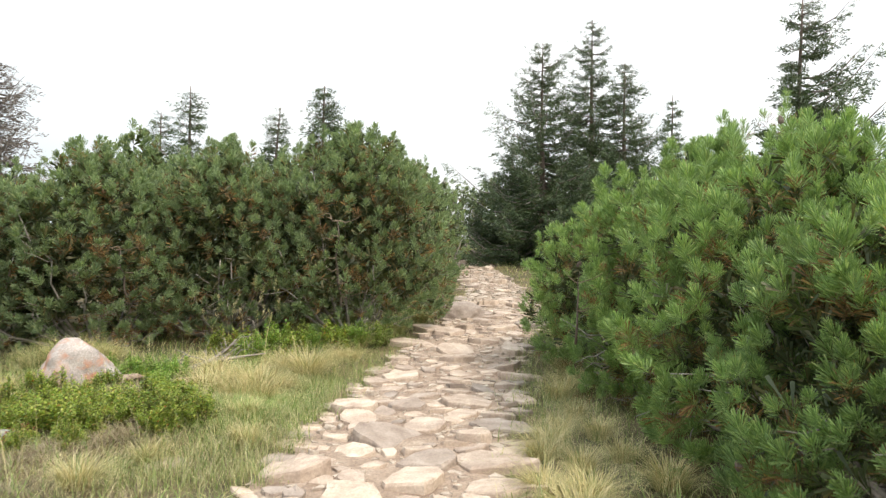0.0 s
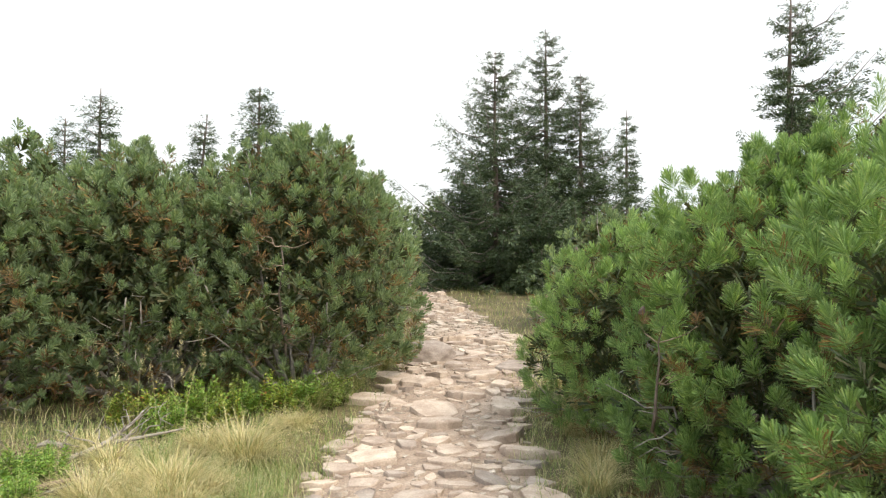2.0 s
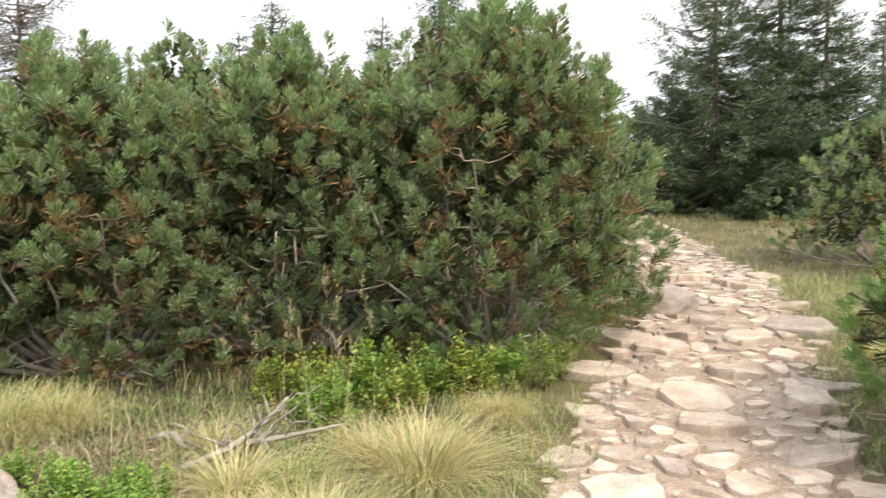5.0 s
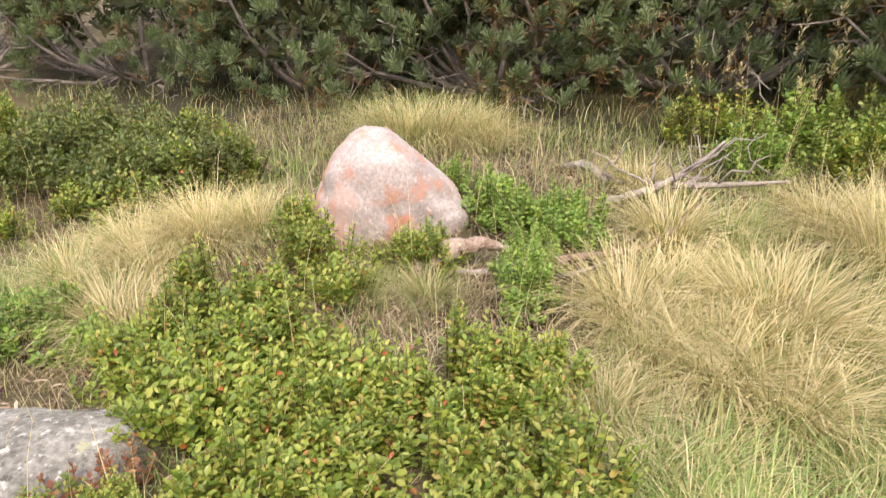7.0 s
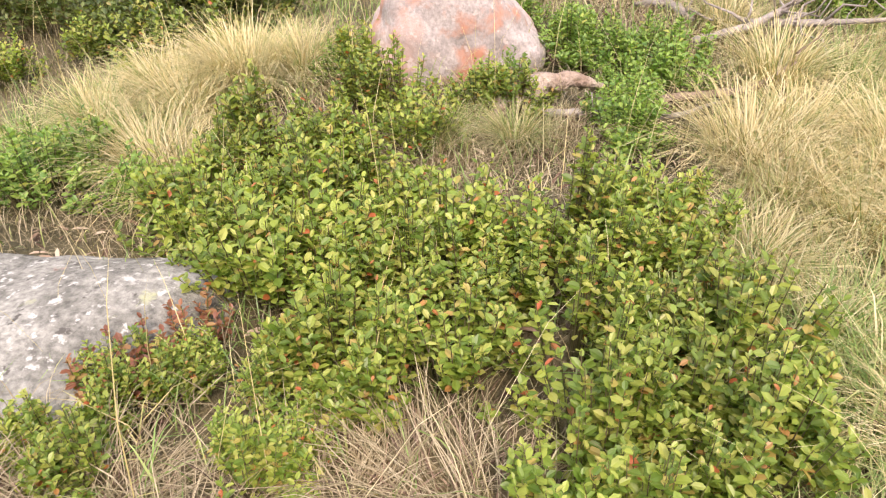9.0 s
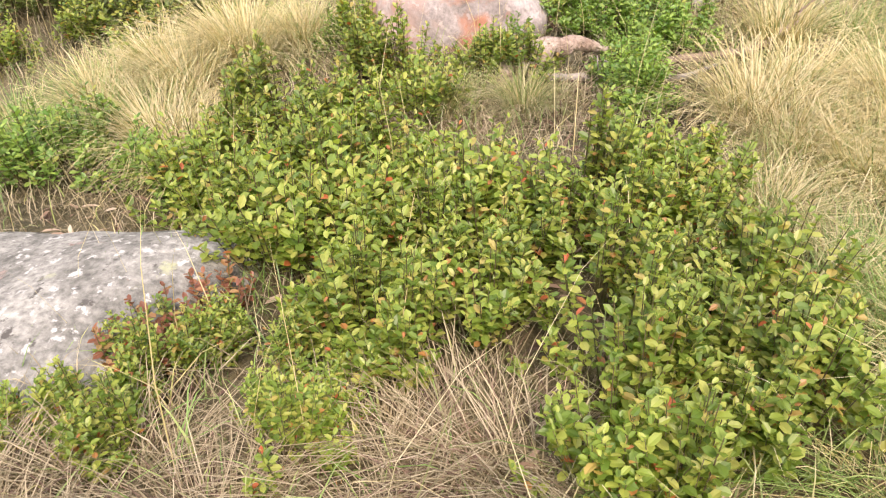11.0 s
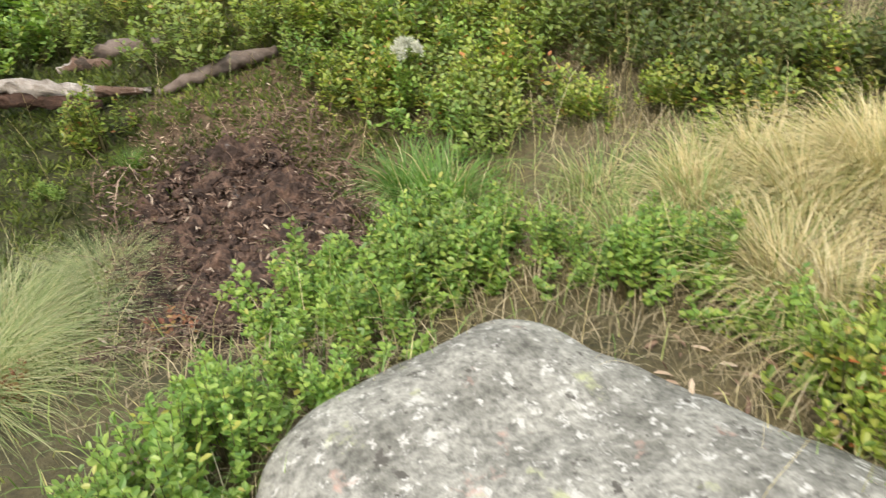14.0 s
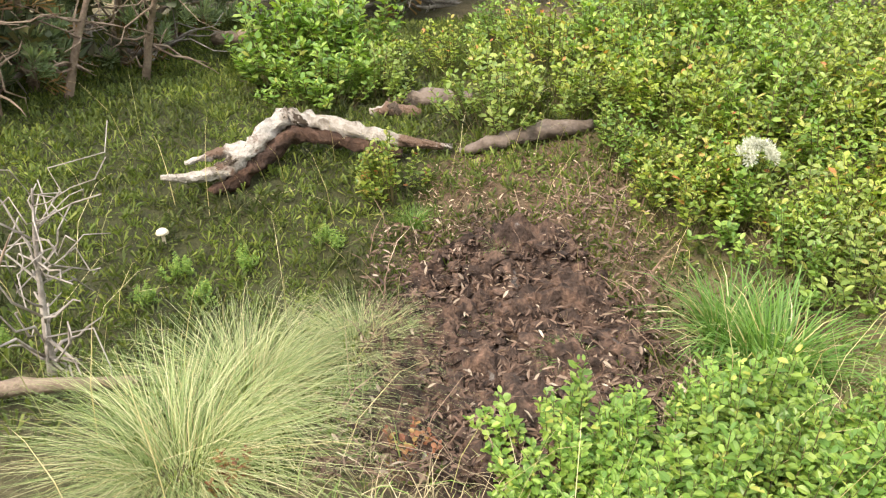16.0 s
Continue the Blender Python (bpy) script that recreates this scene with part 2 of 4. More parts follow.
def bump_at(x, y, cx, cy, sx, sy):
    return np.exp(-((x - cx) / sx) ** 2 - ((y - cy) / sy) ** 2)


def ground_z(x, y):
    """Height of the ground: the path climbs gently, a hollow lies beside the verge."""
    z = -0.05 * smooth(2, 8, y) + 0.30 * smooth(8.4, 13.5, y) + 0.012 * np.maximum(y - 13.5, 0) + 0.075 * np.clip(y - 19, 0, 16)
    z = z + 0.22 * bump_at(x, y, -3.6, 8.0, 1.5, 1.3) + 0.12 * bump_at(x, y, -2.2, 6.2, 0.9, 0.7)
    z = z - 0.42 * bump_at(x, y, -5.9, 4.3, 1.15, 1.2) - 0.15 * smooth(-3.2, -5.5, x) * (1 - smooth(5.5, 8, y))
    z = z + 0.35 * bump_at(x, y, -8.4, 6.4, 1.6, 1.3)
    off = np.clip((np.abs(x - path_x(y)) - 0.9) / 1.2, 0, 1)
    return z + off * (0.035 * np.sin(2.3 * x + 1.1 * y) * np.cos(1.7 * y - 0.6 * x) + 0.02 * np.sin(6.1 * x) * np.cos(5.3 * y + x))


PATH_Y = (-60, -8, 4.5, 6.5, 8.4, 10.5, 12.3, 15.3, 19, 24, 28, 33, 40, 60)
PATH_C = (-3, -0.6, -0.4, -0.24, -0.07, 0.32, 0.72, 1.25, 1.4, 1.18, 0.9, 0.6, -2.2, -12)


def path_x(y):
    return np.interp(y, PATH_Y, PATH_C)


def path_w(y):
    return np.interp(y, (0, 8, 12, 19, 24, 28, 33), (0.85, 0.9, 0.93, 0.93, 0.62, 0.45, 0.38))


# ---- mesh helpers ----
rng = np.random.default_rng(7)


def tri_mesh(name, verts, tris, mat, smooth_faces=False):
    verts, tris = np.asarray(verts, np.float32), np.asarray(tris, np.int32)
    me = bpy.data.meshes.new(name)
    me.vertices.add(len(verts))
    me.vertices.foreach_set("co", verts.ravel())
    me.loops.add(tris.size)
    me.loops.foreach_set("vertex_index", tris.ravel())
    me.polygons.add(len(tris))
    me.polygons.foreach_set("loop_start", np.arange(0, tris.size, 3, dtype=np.int32))
    me.polygons.foreach_set("use_smooth", np.full(len(tris), smooth_faces))
    me.update(calc_edges=True)
    me.materials.append(mat)
    return me


def part(name, me, parent, label=""):
    ob = new(name, me)
    ob.parent = parent
    return tagged(ob, label)


def thing(name, x, y, z, label, category, group="", kind="", turn=0.0, scale=1.0):
    ob = new(name)
    ob.empty_display_size = 0.1
    ob.location, ob.rotation_euler, ob.scale = (x, y, z), (0, 0, turn), (scale,) * 3
    return tagged(ob, label, category, group, kind)


def unit(v):
    return v / np.maximum(np.linalg.norm(v, axis=-1, keepdims=True), 1e-9)


def side_axes(a):
    ref = np.where(np.abs(a[..., 2:3]) < 0.9, np.array([0, 0, 1.0]), np.array([1.0, 0, 0]))
    u = unit(np.cross(a, ref))
    return u, np.cross(a, u)


def joined(pieces):
    """Several (verts, tris) into one."""
    vs, ts, k = [], [], 0
    for v, t in pieces:
        vs.append(v)
        ts.append(np.asarray(t) + k)
        k += len(v)
    return np.concatenate(vs), np.concatenate(ts)


def tufts(pos, axis, size, needles, length=0.1, needle=0.07, width=0.0032, spread=(1.0, 0.22)):
    """Brushes of needles round shoots: every needle a thin blade."""
    n = len(pos)
    t = rng.random((n, needles)) ** 0.8
    phi = rng.random((n, needles)) * 2 * np.pi
    th = spread[0] + (spread[1] - spread[0]) * t + rng.normal(0, 0.1, (n, needles))
    u, v = side_axes(axis)
    s = size[:, None, None]
    ring = u[:, None] * np.cos(phi)[..., None] + v[:, None] * np.sin(phi)[..., None]
    d = axis[:, None] * np.cos(th)[..., None] + ring * np.sin(th)[..., None]
    b = pos[:, None] + axis[:, None] * (t * length)[..., None] * s
    w = unit(np.cross(d, rng.normal(size=d.shape))) * width * s
    ln = (needle * (0.75 + 0.5 * rng.random((n, needles))))[..., None] * s
    tip = b + d * ln
    V = np.stack([b, tip - w, tip + w], 2).reshape(-1, 3)
    return V, np.arange(len(V)).reshape(-1, 3)


def blades(base, azim, height, bend, width):
    """Grass blades of three bent lengths that taper to a point."""
    n = len(base)
    h = np.stack([np.cos(azim), np.sin(azim), np.zeros(n)], 1)
    sd = np.stack([-np.sin(azim), np.cos(azim), np.zeros(n)], 1) * width[:, None]
    rows = []
    for t, w in ((0, 1.0), (0.4, 0.85), (0.75, 0.5)):
        c = base + h * (height * bend * t ** 1.8)[:, None]
        c[:, 2] += height * t * (1 - 0.42 * bend * t)
        rows += [c - sd * w, c + sd * w]
    c = base + h * (height * bend)[:, None]
    c[:, 2] += height * (1 - 0.55 * bend)
    rows.append(c)
    V = np.stack(rows, 1).reshape(-1, 3)
    T = np.array([(0, 1, 3), (0, 3, 2), (2, 3, 5), (2, 5, 4), (4, 5, 6)])
    return V, (np.arange(n)[:, None, None] * 7 + T).reshape(-1, 3)


def leaves(base, along, normal, length, width=0.55):
    """Small oval leaves, folded a little along the midrib."""
    n = len(base)
    along = unit(along)
    side = unit(np.cross(along, normal))
    up = np.cross(side, along)
    L = length[:, None]
    def p(t, s, k=0.0):
        return base + along * L * t + side * L * s * width + up * L * k
    V = np.stack([p(0, 0), p(0.3, 0.42, 0.07), p(0.72, 0.42, 0.06), p(1, 0, -0.05), p(0.72, -0.42, 0.06), p(0.3, -0.42, 0.07)], 1).reshape(-1, 3)
    T = np.array([(0, 2, 1), (0, 3, 2), (0, 4, 3), (0, 5, 4)])
    return V, (np.arange(n)[:, None, None] * 6 + T).reshape(-1, 3)


def tube(points, radii, sides=6, rough=0.0):
    """A bent limb along points, with its own radius at each."""
    P, R = np.asarray(points, float), np.asarray(radii, float)
    d = unit(np.gradient(P, axis=0))
    u, v = side_axes(d)
    a = np.arange(sides) * 2 * np.pi / sides
    rr = R[:, None] * (1 + rough * rng.normal(size=(len(P), sides)))
    ring = P[:, None] + rr[..., None] * (u[:, None] * np.cos(a)[None, :, None] + v[:, None] * np.sin(a)[None, :, None])
    V = np.concatenate([ring.reshape(-1, 3), P[:1], P[-1:]])
    T = []
    n = len(P)
    for i in range(n - 1):
        for j in range(sides):
            k = (j + 1) % sides
            p, q, r, s = i * sides + j, i * sides + k, (i + 1) * sides + k, (i + 1) * sides + j
            T += [(p, q, r), (p, r, s)]
    for j in range(sides):
        k = (j + 1) % sides
        T += [(n * sides, k, j), (n * sides + 1, (n - 1) * sides + j, (n - 1) * sides + k)]
    return V, np.array(T)


def wander(a, b, steps=6, shake=0.05, sag=0.0):
    a, b = np.asarray(a, float), np.asarray(b, float)
    t = np.linspace(0, 1, steps)[:, None]
    p = a + (b - a) * t
    p[1:-1] += rng.normal(0, shake, (steps - 2, 3))
    p[:, 2] += sag * np.sin(np.pi * t[:, 0])
    return p


# ---- ground sheet and path ----
def grid(xs, ys, z):
    X, Y = np.meshgrid(xs, ys)
    V = np.stack([X, Y, z(X, Y)], -1).reshape(-1, 3)
    w = len(xs)
    i = (np.arange(len(ys) - 1)[:, None] * w + np.arange(w - 1)).ravel()
    T = np.concatenate([np.stack([i, i + 1, i + w + 1], 1), np.stack([i, i + w + 1, i + w], 1)])
    return V, T


def ground_material():
    m, n, l = material("heath_soil")
    geo = n.new("ShaderNodeNewGeometry")
    pos = geo.outputs["Position"]
    big = noise_node(n, l, 1.3, 6, 0.65, pos)
    r = ramp_node(n, [(0.3, (0.06, 0.055, 0.022)), (0.5, (0.13, 0.105, 0.048)), (0.7, (0.25, 0.19, 0.1))])
    l.new(big.outputs["Fac"], r.inputs["Fac"])
    fine = noise_node(n, l, 45, 5, 0.7, pos)
    f = ramp_node(n, [(0.3, (0.5,) * 3), (0.7, (1.3,) * 3)])
    l.new(fine.outputs["Fac"], f.inputs["Fac"])
    colour = mixed(n, l, 1.0, r.outputs["Color"], f.outputs["Color"], "MULTIPLY")
    edge = noise_node(n, l, 3.5, 5, 0.65, pos)
    # hollow and hedge foot: moss tint with the pines' shade painted in; then peat, litter
    for cx, cy, rx, ry, c in ((-8.2, 3.0, 3.6, 2.3, (0.046, 0.048, 0.012)), (-6.5, 9.6, 4.5, 1.3, (0.05, 0.048, 0.022)), (-5.8, 4.85, 1.05, 0.62, (0.07, 0.043, 0.027)), (-6.9, 5.0, 0.5, 0.5, (0.13, 0.09, 0.05))):
        off = n.new("ShaderNodeVectorMath")
        off.operation = "SUBTRACT"
        l.new(pos, off.inputs[0])
        off.inputs[1].default_value = (cx, cy, 0)
        sc = n.new("ShaderNodeVectorMath")
        sc.operation = "MULTIPLY"
        sc.inputs[1].default_value = (1 / rx, 1 / ry, 0)
        l.new(off.outputs["Vector"], sc.inputs[0])
        ln = n.new("ShaderNodeVectorMath")
        ln.operation = "LENGTH"
        l.new(sc.outputs["Vector"], ln.inputs[0])
        add = n.new("ShaderNodeMath")
        add.operation = "MULTIPLY_ADD"
        l.new(edge.outputs["Fac"], add.inputs[0])
        add.inputs[1].default_value = 1.3
        l.new(ln.outputs["Value"], add.inputs[2])
        mask = ramp_node(n, [(0.0, (1, 1, 1)), (1.0, (0, 0, 0))])
        half = n.new("ShaderNodeMapRange")
        half.inputs["From Min"].default_value, half.inputs["From Max"].default_value = 1.35, 1.75
        l.new(add.outputs["Value"], half.inputs["Value"])
        l.new(half.outputs["Result"], mask.inputs["Fac"])
        colour = mixed(n, l, mask.outputs["Color"], colour, mixed(n, l, 1.0, c, f.outputs["Color"], "MULTIPLY"))
    bsdf = n["Principled BSDF"]
    l.new(colour, bsdf.inputs["Base Color"])
    bsdf.inputs["Roughness"].default_value = 0.9
    bp = n.new("ShaderNodeBump")
    bp.inputs["Strength"].default_value, bp.inputs["Distance"].default_value = 0.9, 0.03
    l.new(fine.outputs["Fac"], bp.inputs["Height"])
    l.new(bp.outputs["Normal"], bsdf.inputs["Normal"])
    return m


SOIL = ground_material()
xs = np.concatenate([np.geomspace(1500, 14, 22) * -1, np.arange(-13, 9, 0.14), np.geomspace(9.2, 1500, 22)])
ys = np.concatenate([np.geomspace(1500, 4, 20) * -1, np.arange(-3.5, 18, 0.14), np.geomspace(18.2, 1500, 40)])
ground = new("ground", tri_mesh("ground", *grid(xs, ys, ground_z), SOIL, True))
tagged(ground, "uneven heath soil with moss, litter, dark peat and painted pine shade", "ground", kind="structure")

sy = np.concatenate([np.arange(-10, 20, 0.16), np.arange(20, 46, 0.5)])
su = np.linspace(-1.12, 1.12, 15)
U, S = np.meshgrid(su, sy)
px = path_x(S) + U * path_w(S)
pz = ground_z(px, S) + 0.035 * (1 - np.abs(U) ** 3 * 1.3) + 0.008 * np.sin(9 * px + 4 * S)
_, bed_tris = grid(su, sy, lambda a, b: a * 0)
path = new("path", tri_mesh("path", np.stack([px, S, pz], -1).reshape(-1, 3), bed_tris, BED, True))
tagged(path, "stony footpath of pale slabs in trodden gravel", "path", kind="structure")


def clip(poly, px0, py0, nx, ny):
    """Keeps the side of the line through (px0, py0) against the normal."""
    out = []
    for i in range(len(poly)):
        a, b = poly[i], poly[(i + 1) % len(poly)]
        da = (a[0] - px0) * nx + (a[1] - py0) * ny
        db = (b[0] - px0) * nx + (b[1] - py0) * ny
        if da <= 0:
            out.append(a)
        if da * db < 0:
            f = da / (da - db)
            out.append((a[0] + f * (b[0] - a[0]), a[1] + f * (b[1] - a[1])))
    return out


def slab(poly, cx, cy, h, tilt):
    """A worn flagstone with rounded shoulders over a polygon."""
    pts = []
    for i in range(len(poly)):
        a, b = poly[i], poly[(i + 1) % len(poly)]
        d = math.hypot(b[0] - a[0], b[1] - a[1])
        for k in range(max(1, int(d / 0.09))):
            f = (k + 0.5 * rng.random()) / max(1, int(d / 0.09))
            pts.append((a[0] + f * (b[0] - a[0]), a[1] + f * (b[1] - a[1])))
    q = np.array(pts) - (cx, cy)
    q *= 1 + rng.normal(0, 0.06, (len(q), 1))
    n, V = len(q), []
    for s, z in ((1.0, -0.05), (0.995, h * 0.55), (0.965, h * 0.88), (0.88, h)):
        r = q * s
        zz = z + (r[:, 0] * tilt[0] + r[:, 1] * tilt[1]) * (z > 0) + rng.normal(0, 0.006, n) * (z > 0)
        V.append(np.column_stack([r, zz]))
    V = np.concatenate(V + [np.array([[0, 0, h * 1.08]])])
    T = []
    for k in range(3):
        for i in range(n):
            j = (i + 1) % n
            T += [(k * n + i, k * n + j, k * n + n + j), (k * n + i, k * n + n + j, k * n + n + i)]
    T += [(3 * n + i, 3 * n + (i + 1) % n, 4 * n) for i in range(n)]
    return V, np.array(T)


def lay_stones():
    """Slabs of very uneven size, the large ones laid first, chips between them."""
    seeds = [(-0.42, 5.75, 0.33), (-1.0, 4.85, 0.25), (0.25, 7.2, 0.29), (0.3, 5.1, 0.25), (0.2, 10.2, 0.3), (0.6, 10.9, 0.27), (0.95, 11.9, 0.3), (0.1, 11.5, 0.24), (-0.5, 8.6, 0.26)]
    def throw(count, r0, r1, gap, y0=-2.5, y1=30.0):
        for _ in range(count):
            y = rng.uniform(y0, 3.2) if rng.random() < 0.22 else 3.2 + (y1 - 3.2) * rng.random() ** 1.5
            x = path_x(y) + rng.uniform(-1, 1) * path_w(y)
            r = rng.uniform(r0, r1)
            if all((x - a) ** 2 + (y - b) ** 2 > (gap * (r + c)) ** 2 for a, b, c in seeds):
                seeds.append((x, y, r))
    throw(60, 0.2, 0.29, 0.8)
    throw(330, 0.12, 0.19, 0.8)
    throw(1900, 0.075, 0.115, 0.82)
    throw(5200, 0.03, 0.06, 0.85)
    order = sorted(seeds, key=lambda q: (q[2] < 0.07, q[1] > 14 or q[1] < 3.2, -q[2]))
    rest = []
    for i, (x, y, r) in enumerate(order):
        a0, squash = rng.normal(0, 0.5), rng.uniform(0.5, 0.95)
        gap, poly = rng.uniform(0.006, 0.03), []
        for a in np.linspace(0, 6.283, 7)[:-1] + rng.normal(0, 0.38, 6):
            u, v = 1.65 * r * math.cos(a), 1.65 * r * squash * math.sin(a)
            poly.append((x + u * math.cos(a0) - v * math.sin(a0), y + u * math.sin(a0) + v * math.cos(a0)))
        for a, b, c in seeds:
            dx, dy = a - x, b - y
            d = math.hypot(dx, dy)
            if 0 < d < 1.1:
                k = d * r / (r + c) - gap
                poly = clip(poly, x + dx / d * k, y + dy / d * k, dx / d, dy / d)
        if len(poly) < 3:
            continue
        h = min(0.07, r * (0.12 + 0.25 * rng.random() ** 2))
        V, T = slab(poly, x, y, h, rng.normal(0, 0.09, 2))
        z = float(ground_z(x, y)) + 0.031 - 0.035 * float(smooth(0.7, 1.0, abs(x - path_x(y)) / path_w(y)))
        if i < 290:
            st = part("stone", tri_mesh("stone", V, T, STONE, False), path)
            st.location = (x, y, z)
        else:
            rest.append((V + (x, y, z), T))
    V, T = joined(rest)
    chips = part("rubble", tri_mesh("rubble", V, T, CHIPS), path, "small pale stones between the slabs")
    tagged(chips, kind="stuff")


# ---- shrubs and trees ----
def dome_points(n, rx, ry, h, lump=0.14, seed=0.0):
    """Points on a lumpy full-skirted dome with their outward directions."""
    f = np.where(rng.random(n) < 0.3, 1 - 0.3 * rng.random(n) ** 1.5, rng.uniform(0.03, 0.93, n) ** 1.15)
    a = rng.uniform(0, 2 * np.pi, n)
    prof = np.sqrt(np.maximum(1 - f ** 3.6, 0)) * (0.92 + 0.12 * np.minimum(f / 0.35, 1))
    k = 1 + lump * (np.sin(3 * a + seed + 3 * f) + 0.7 * np.sin(5 * a - seed * 2 + 7 * f) + 0.5 * np.sin(9 * f + 4 * a + seed))
    fill = np.sqrt(np.where(f > 0.85, rng.random(n), 1.0))
    p = np.stack([rx * prof * k * fill * np.cos(a), ry * prof * k * fill * np.sin(a), h * f * (1 + 0.06 * np.sin(4 * a + seed) * f)], 1)
    up = f ** 2.2 * 1.6 - 0.15
    d = unit(np.stack([np.cos(a) / rx, np.sin(a) / ry, up / min(rx, ry)], 1))
    return p, d


CONE = tri_mesh("pine_cone", *tube([(0, 0, -0.028), (0, 0, -0.02), (0, 0, 0), (0, 0, 0.02), (0, 0, 0.034)], [0.008, 0.019, 0.023, 0.015, 0.004], 9, 0.12), BARK, False)


def dwarf_pine(x, y, rx, ry, h, count, needles, needle_mat, label, group, size=1.0, width=0.0032, seed=0.0, dead=0.12, turn=0.0, cones=0):
    z = float(ground_z(x, y))
    bush = thing("dwarf_pine", x, y, z - 0.03, label, "shrub", group, turn=turn)
    p, d = dome_points(count, rx, ry, h, 0.12, seed)
    depth = 1 - 0.3 * rng.random(count) ** 2
    mid = np.array([0, 0, 0.4 * h])
    p = mid + (p - mid) * depth[:, None]
    axis = unit(d * 0.55 + np.array([0, 0, 0.8]) + rng.normal(0, 0.2, (count, 3)))
    # shoots stand in small families, the leaders above the rest
    p += axis * rng.uniform(-0.05, 0.1, (count, 1))
    lead = np.flatnonzero((d[:, 2] > 0.75) & (rng.random(count) < 0.16))
    tip = p[lead] + np.array([0, 0, 1.0]) * rng.uniform(0.08, 0.26, (len(lead), 1))
    p = np.concatenate([p, tip, tip - (0, 0, 0.13)])
    up = unit(np.array([0, 0, 1.0]) + rng.normal(0, 0.12, (2 * len(lead), 3)))
    axis = np.concatenate([axis, up])
    count = len(p)
    s = size * rng.uniform(0.7, 1.2, count)
    V, T = tufts(p, axis, s, needles, 0.05, 0.05, width, (1.1, 0.3))
    part("crown", tri_mesh("pine_crown", V, T, needle_mat), bush)
    # inner tufts carry the dark of the gaps in their colour
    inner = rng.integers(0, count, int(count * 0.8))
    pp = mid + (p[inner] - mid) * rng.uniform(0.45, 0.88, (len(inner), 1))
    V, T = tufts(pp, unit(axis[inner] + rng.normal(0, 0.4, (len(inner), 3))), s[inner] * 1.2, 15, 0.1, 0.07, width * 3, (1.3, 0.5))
    part("shaded_old_growth", tri_mesh("pine_inner", V, T, PINE_OLD_SHADED), bush, "older needles inside, darkened as if shaded")
    k = int(count * dead)
    pi = rng.choice(count, k, replace=False)
    q = p[pi] - axis[pi] * rng.uniform(0.08, 0.2, (k, 1))
    V, T = tufts(q, unit(axis[pi] + rng.normal(0, 0.3, (k, 3))), s[pi], max(20, needles // 3), 0.09, 0.06, width * 1.1, (1.4, 0.7))
    part("withered_foliage", tri_mesh("withered_foliage", V, T, PINE_DEAD), bush, "rust-brown withered needles")
    for j in rng.choice(count, cones, replace=False):
        cone = part("cone", CONE, bush, "small brown pine cone")
        cone.location, cone.rotation_euler = p[j] + axis[j] * 0.16 * s[j], (rng.normal(0, 0.5), rng.normal(0, 0.5), 0)
    low = np.flatnonzero(p[:, 2] < 0.55 * h)
    for i in range(int(8 + 7 * rx)):
        limbs = []
        e = p[rng.choice(low) if i % 3 else rng.integers(count)] * np.array([0.97, 0.97, 0.95])
        b = np.array([e[0] * 0.15, e[1] * 0.15, 0.0])
        m = np.array([e[0] * 0.7, e[1] * 0.7, e[2] * 0.2])
        t = np.linspace(0, 1, 7)[:, None]
        line = (1 - t) ** 2 * b + 2 * t * (1 - t) * m + t * t * e + rng.normal(0, 0.03, (7, 3)) * t
        limbs.append(tube(line, np.linspace(0.034, 0.008, 7), 5))
        for _ in range(6):
            j = rng.integers(2, 7)
            o = line[j] * np.array([1, 1, 0.6]) + rng.normal(0, 0.5, 3)
            o = o / max(0.3, np.linalg.norm(o)) * rng.uniform(0.2, 0.5)
            limbs.append(tube(wander(line[j], line[j] + o, 4, 0.03), np.linspace(0.008, 0.0025, 4), 4))
        V, T = joined(limbs)
        part("branch", tri_mesh("pine_branch", V, T, GREYWOOD, True), bush, "grey-brown crooked branch")
    return bush


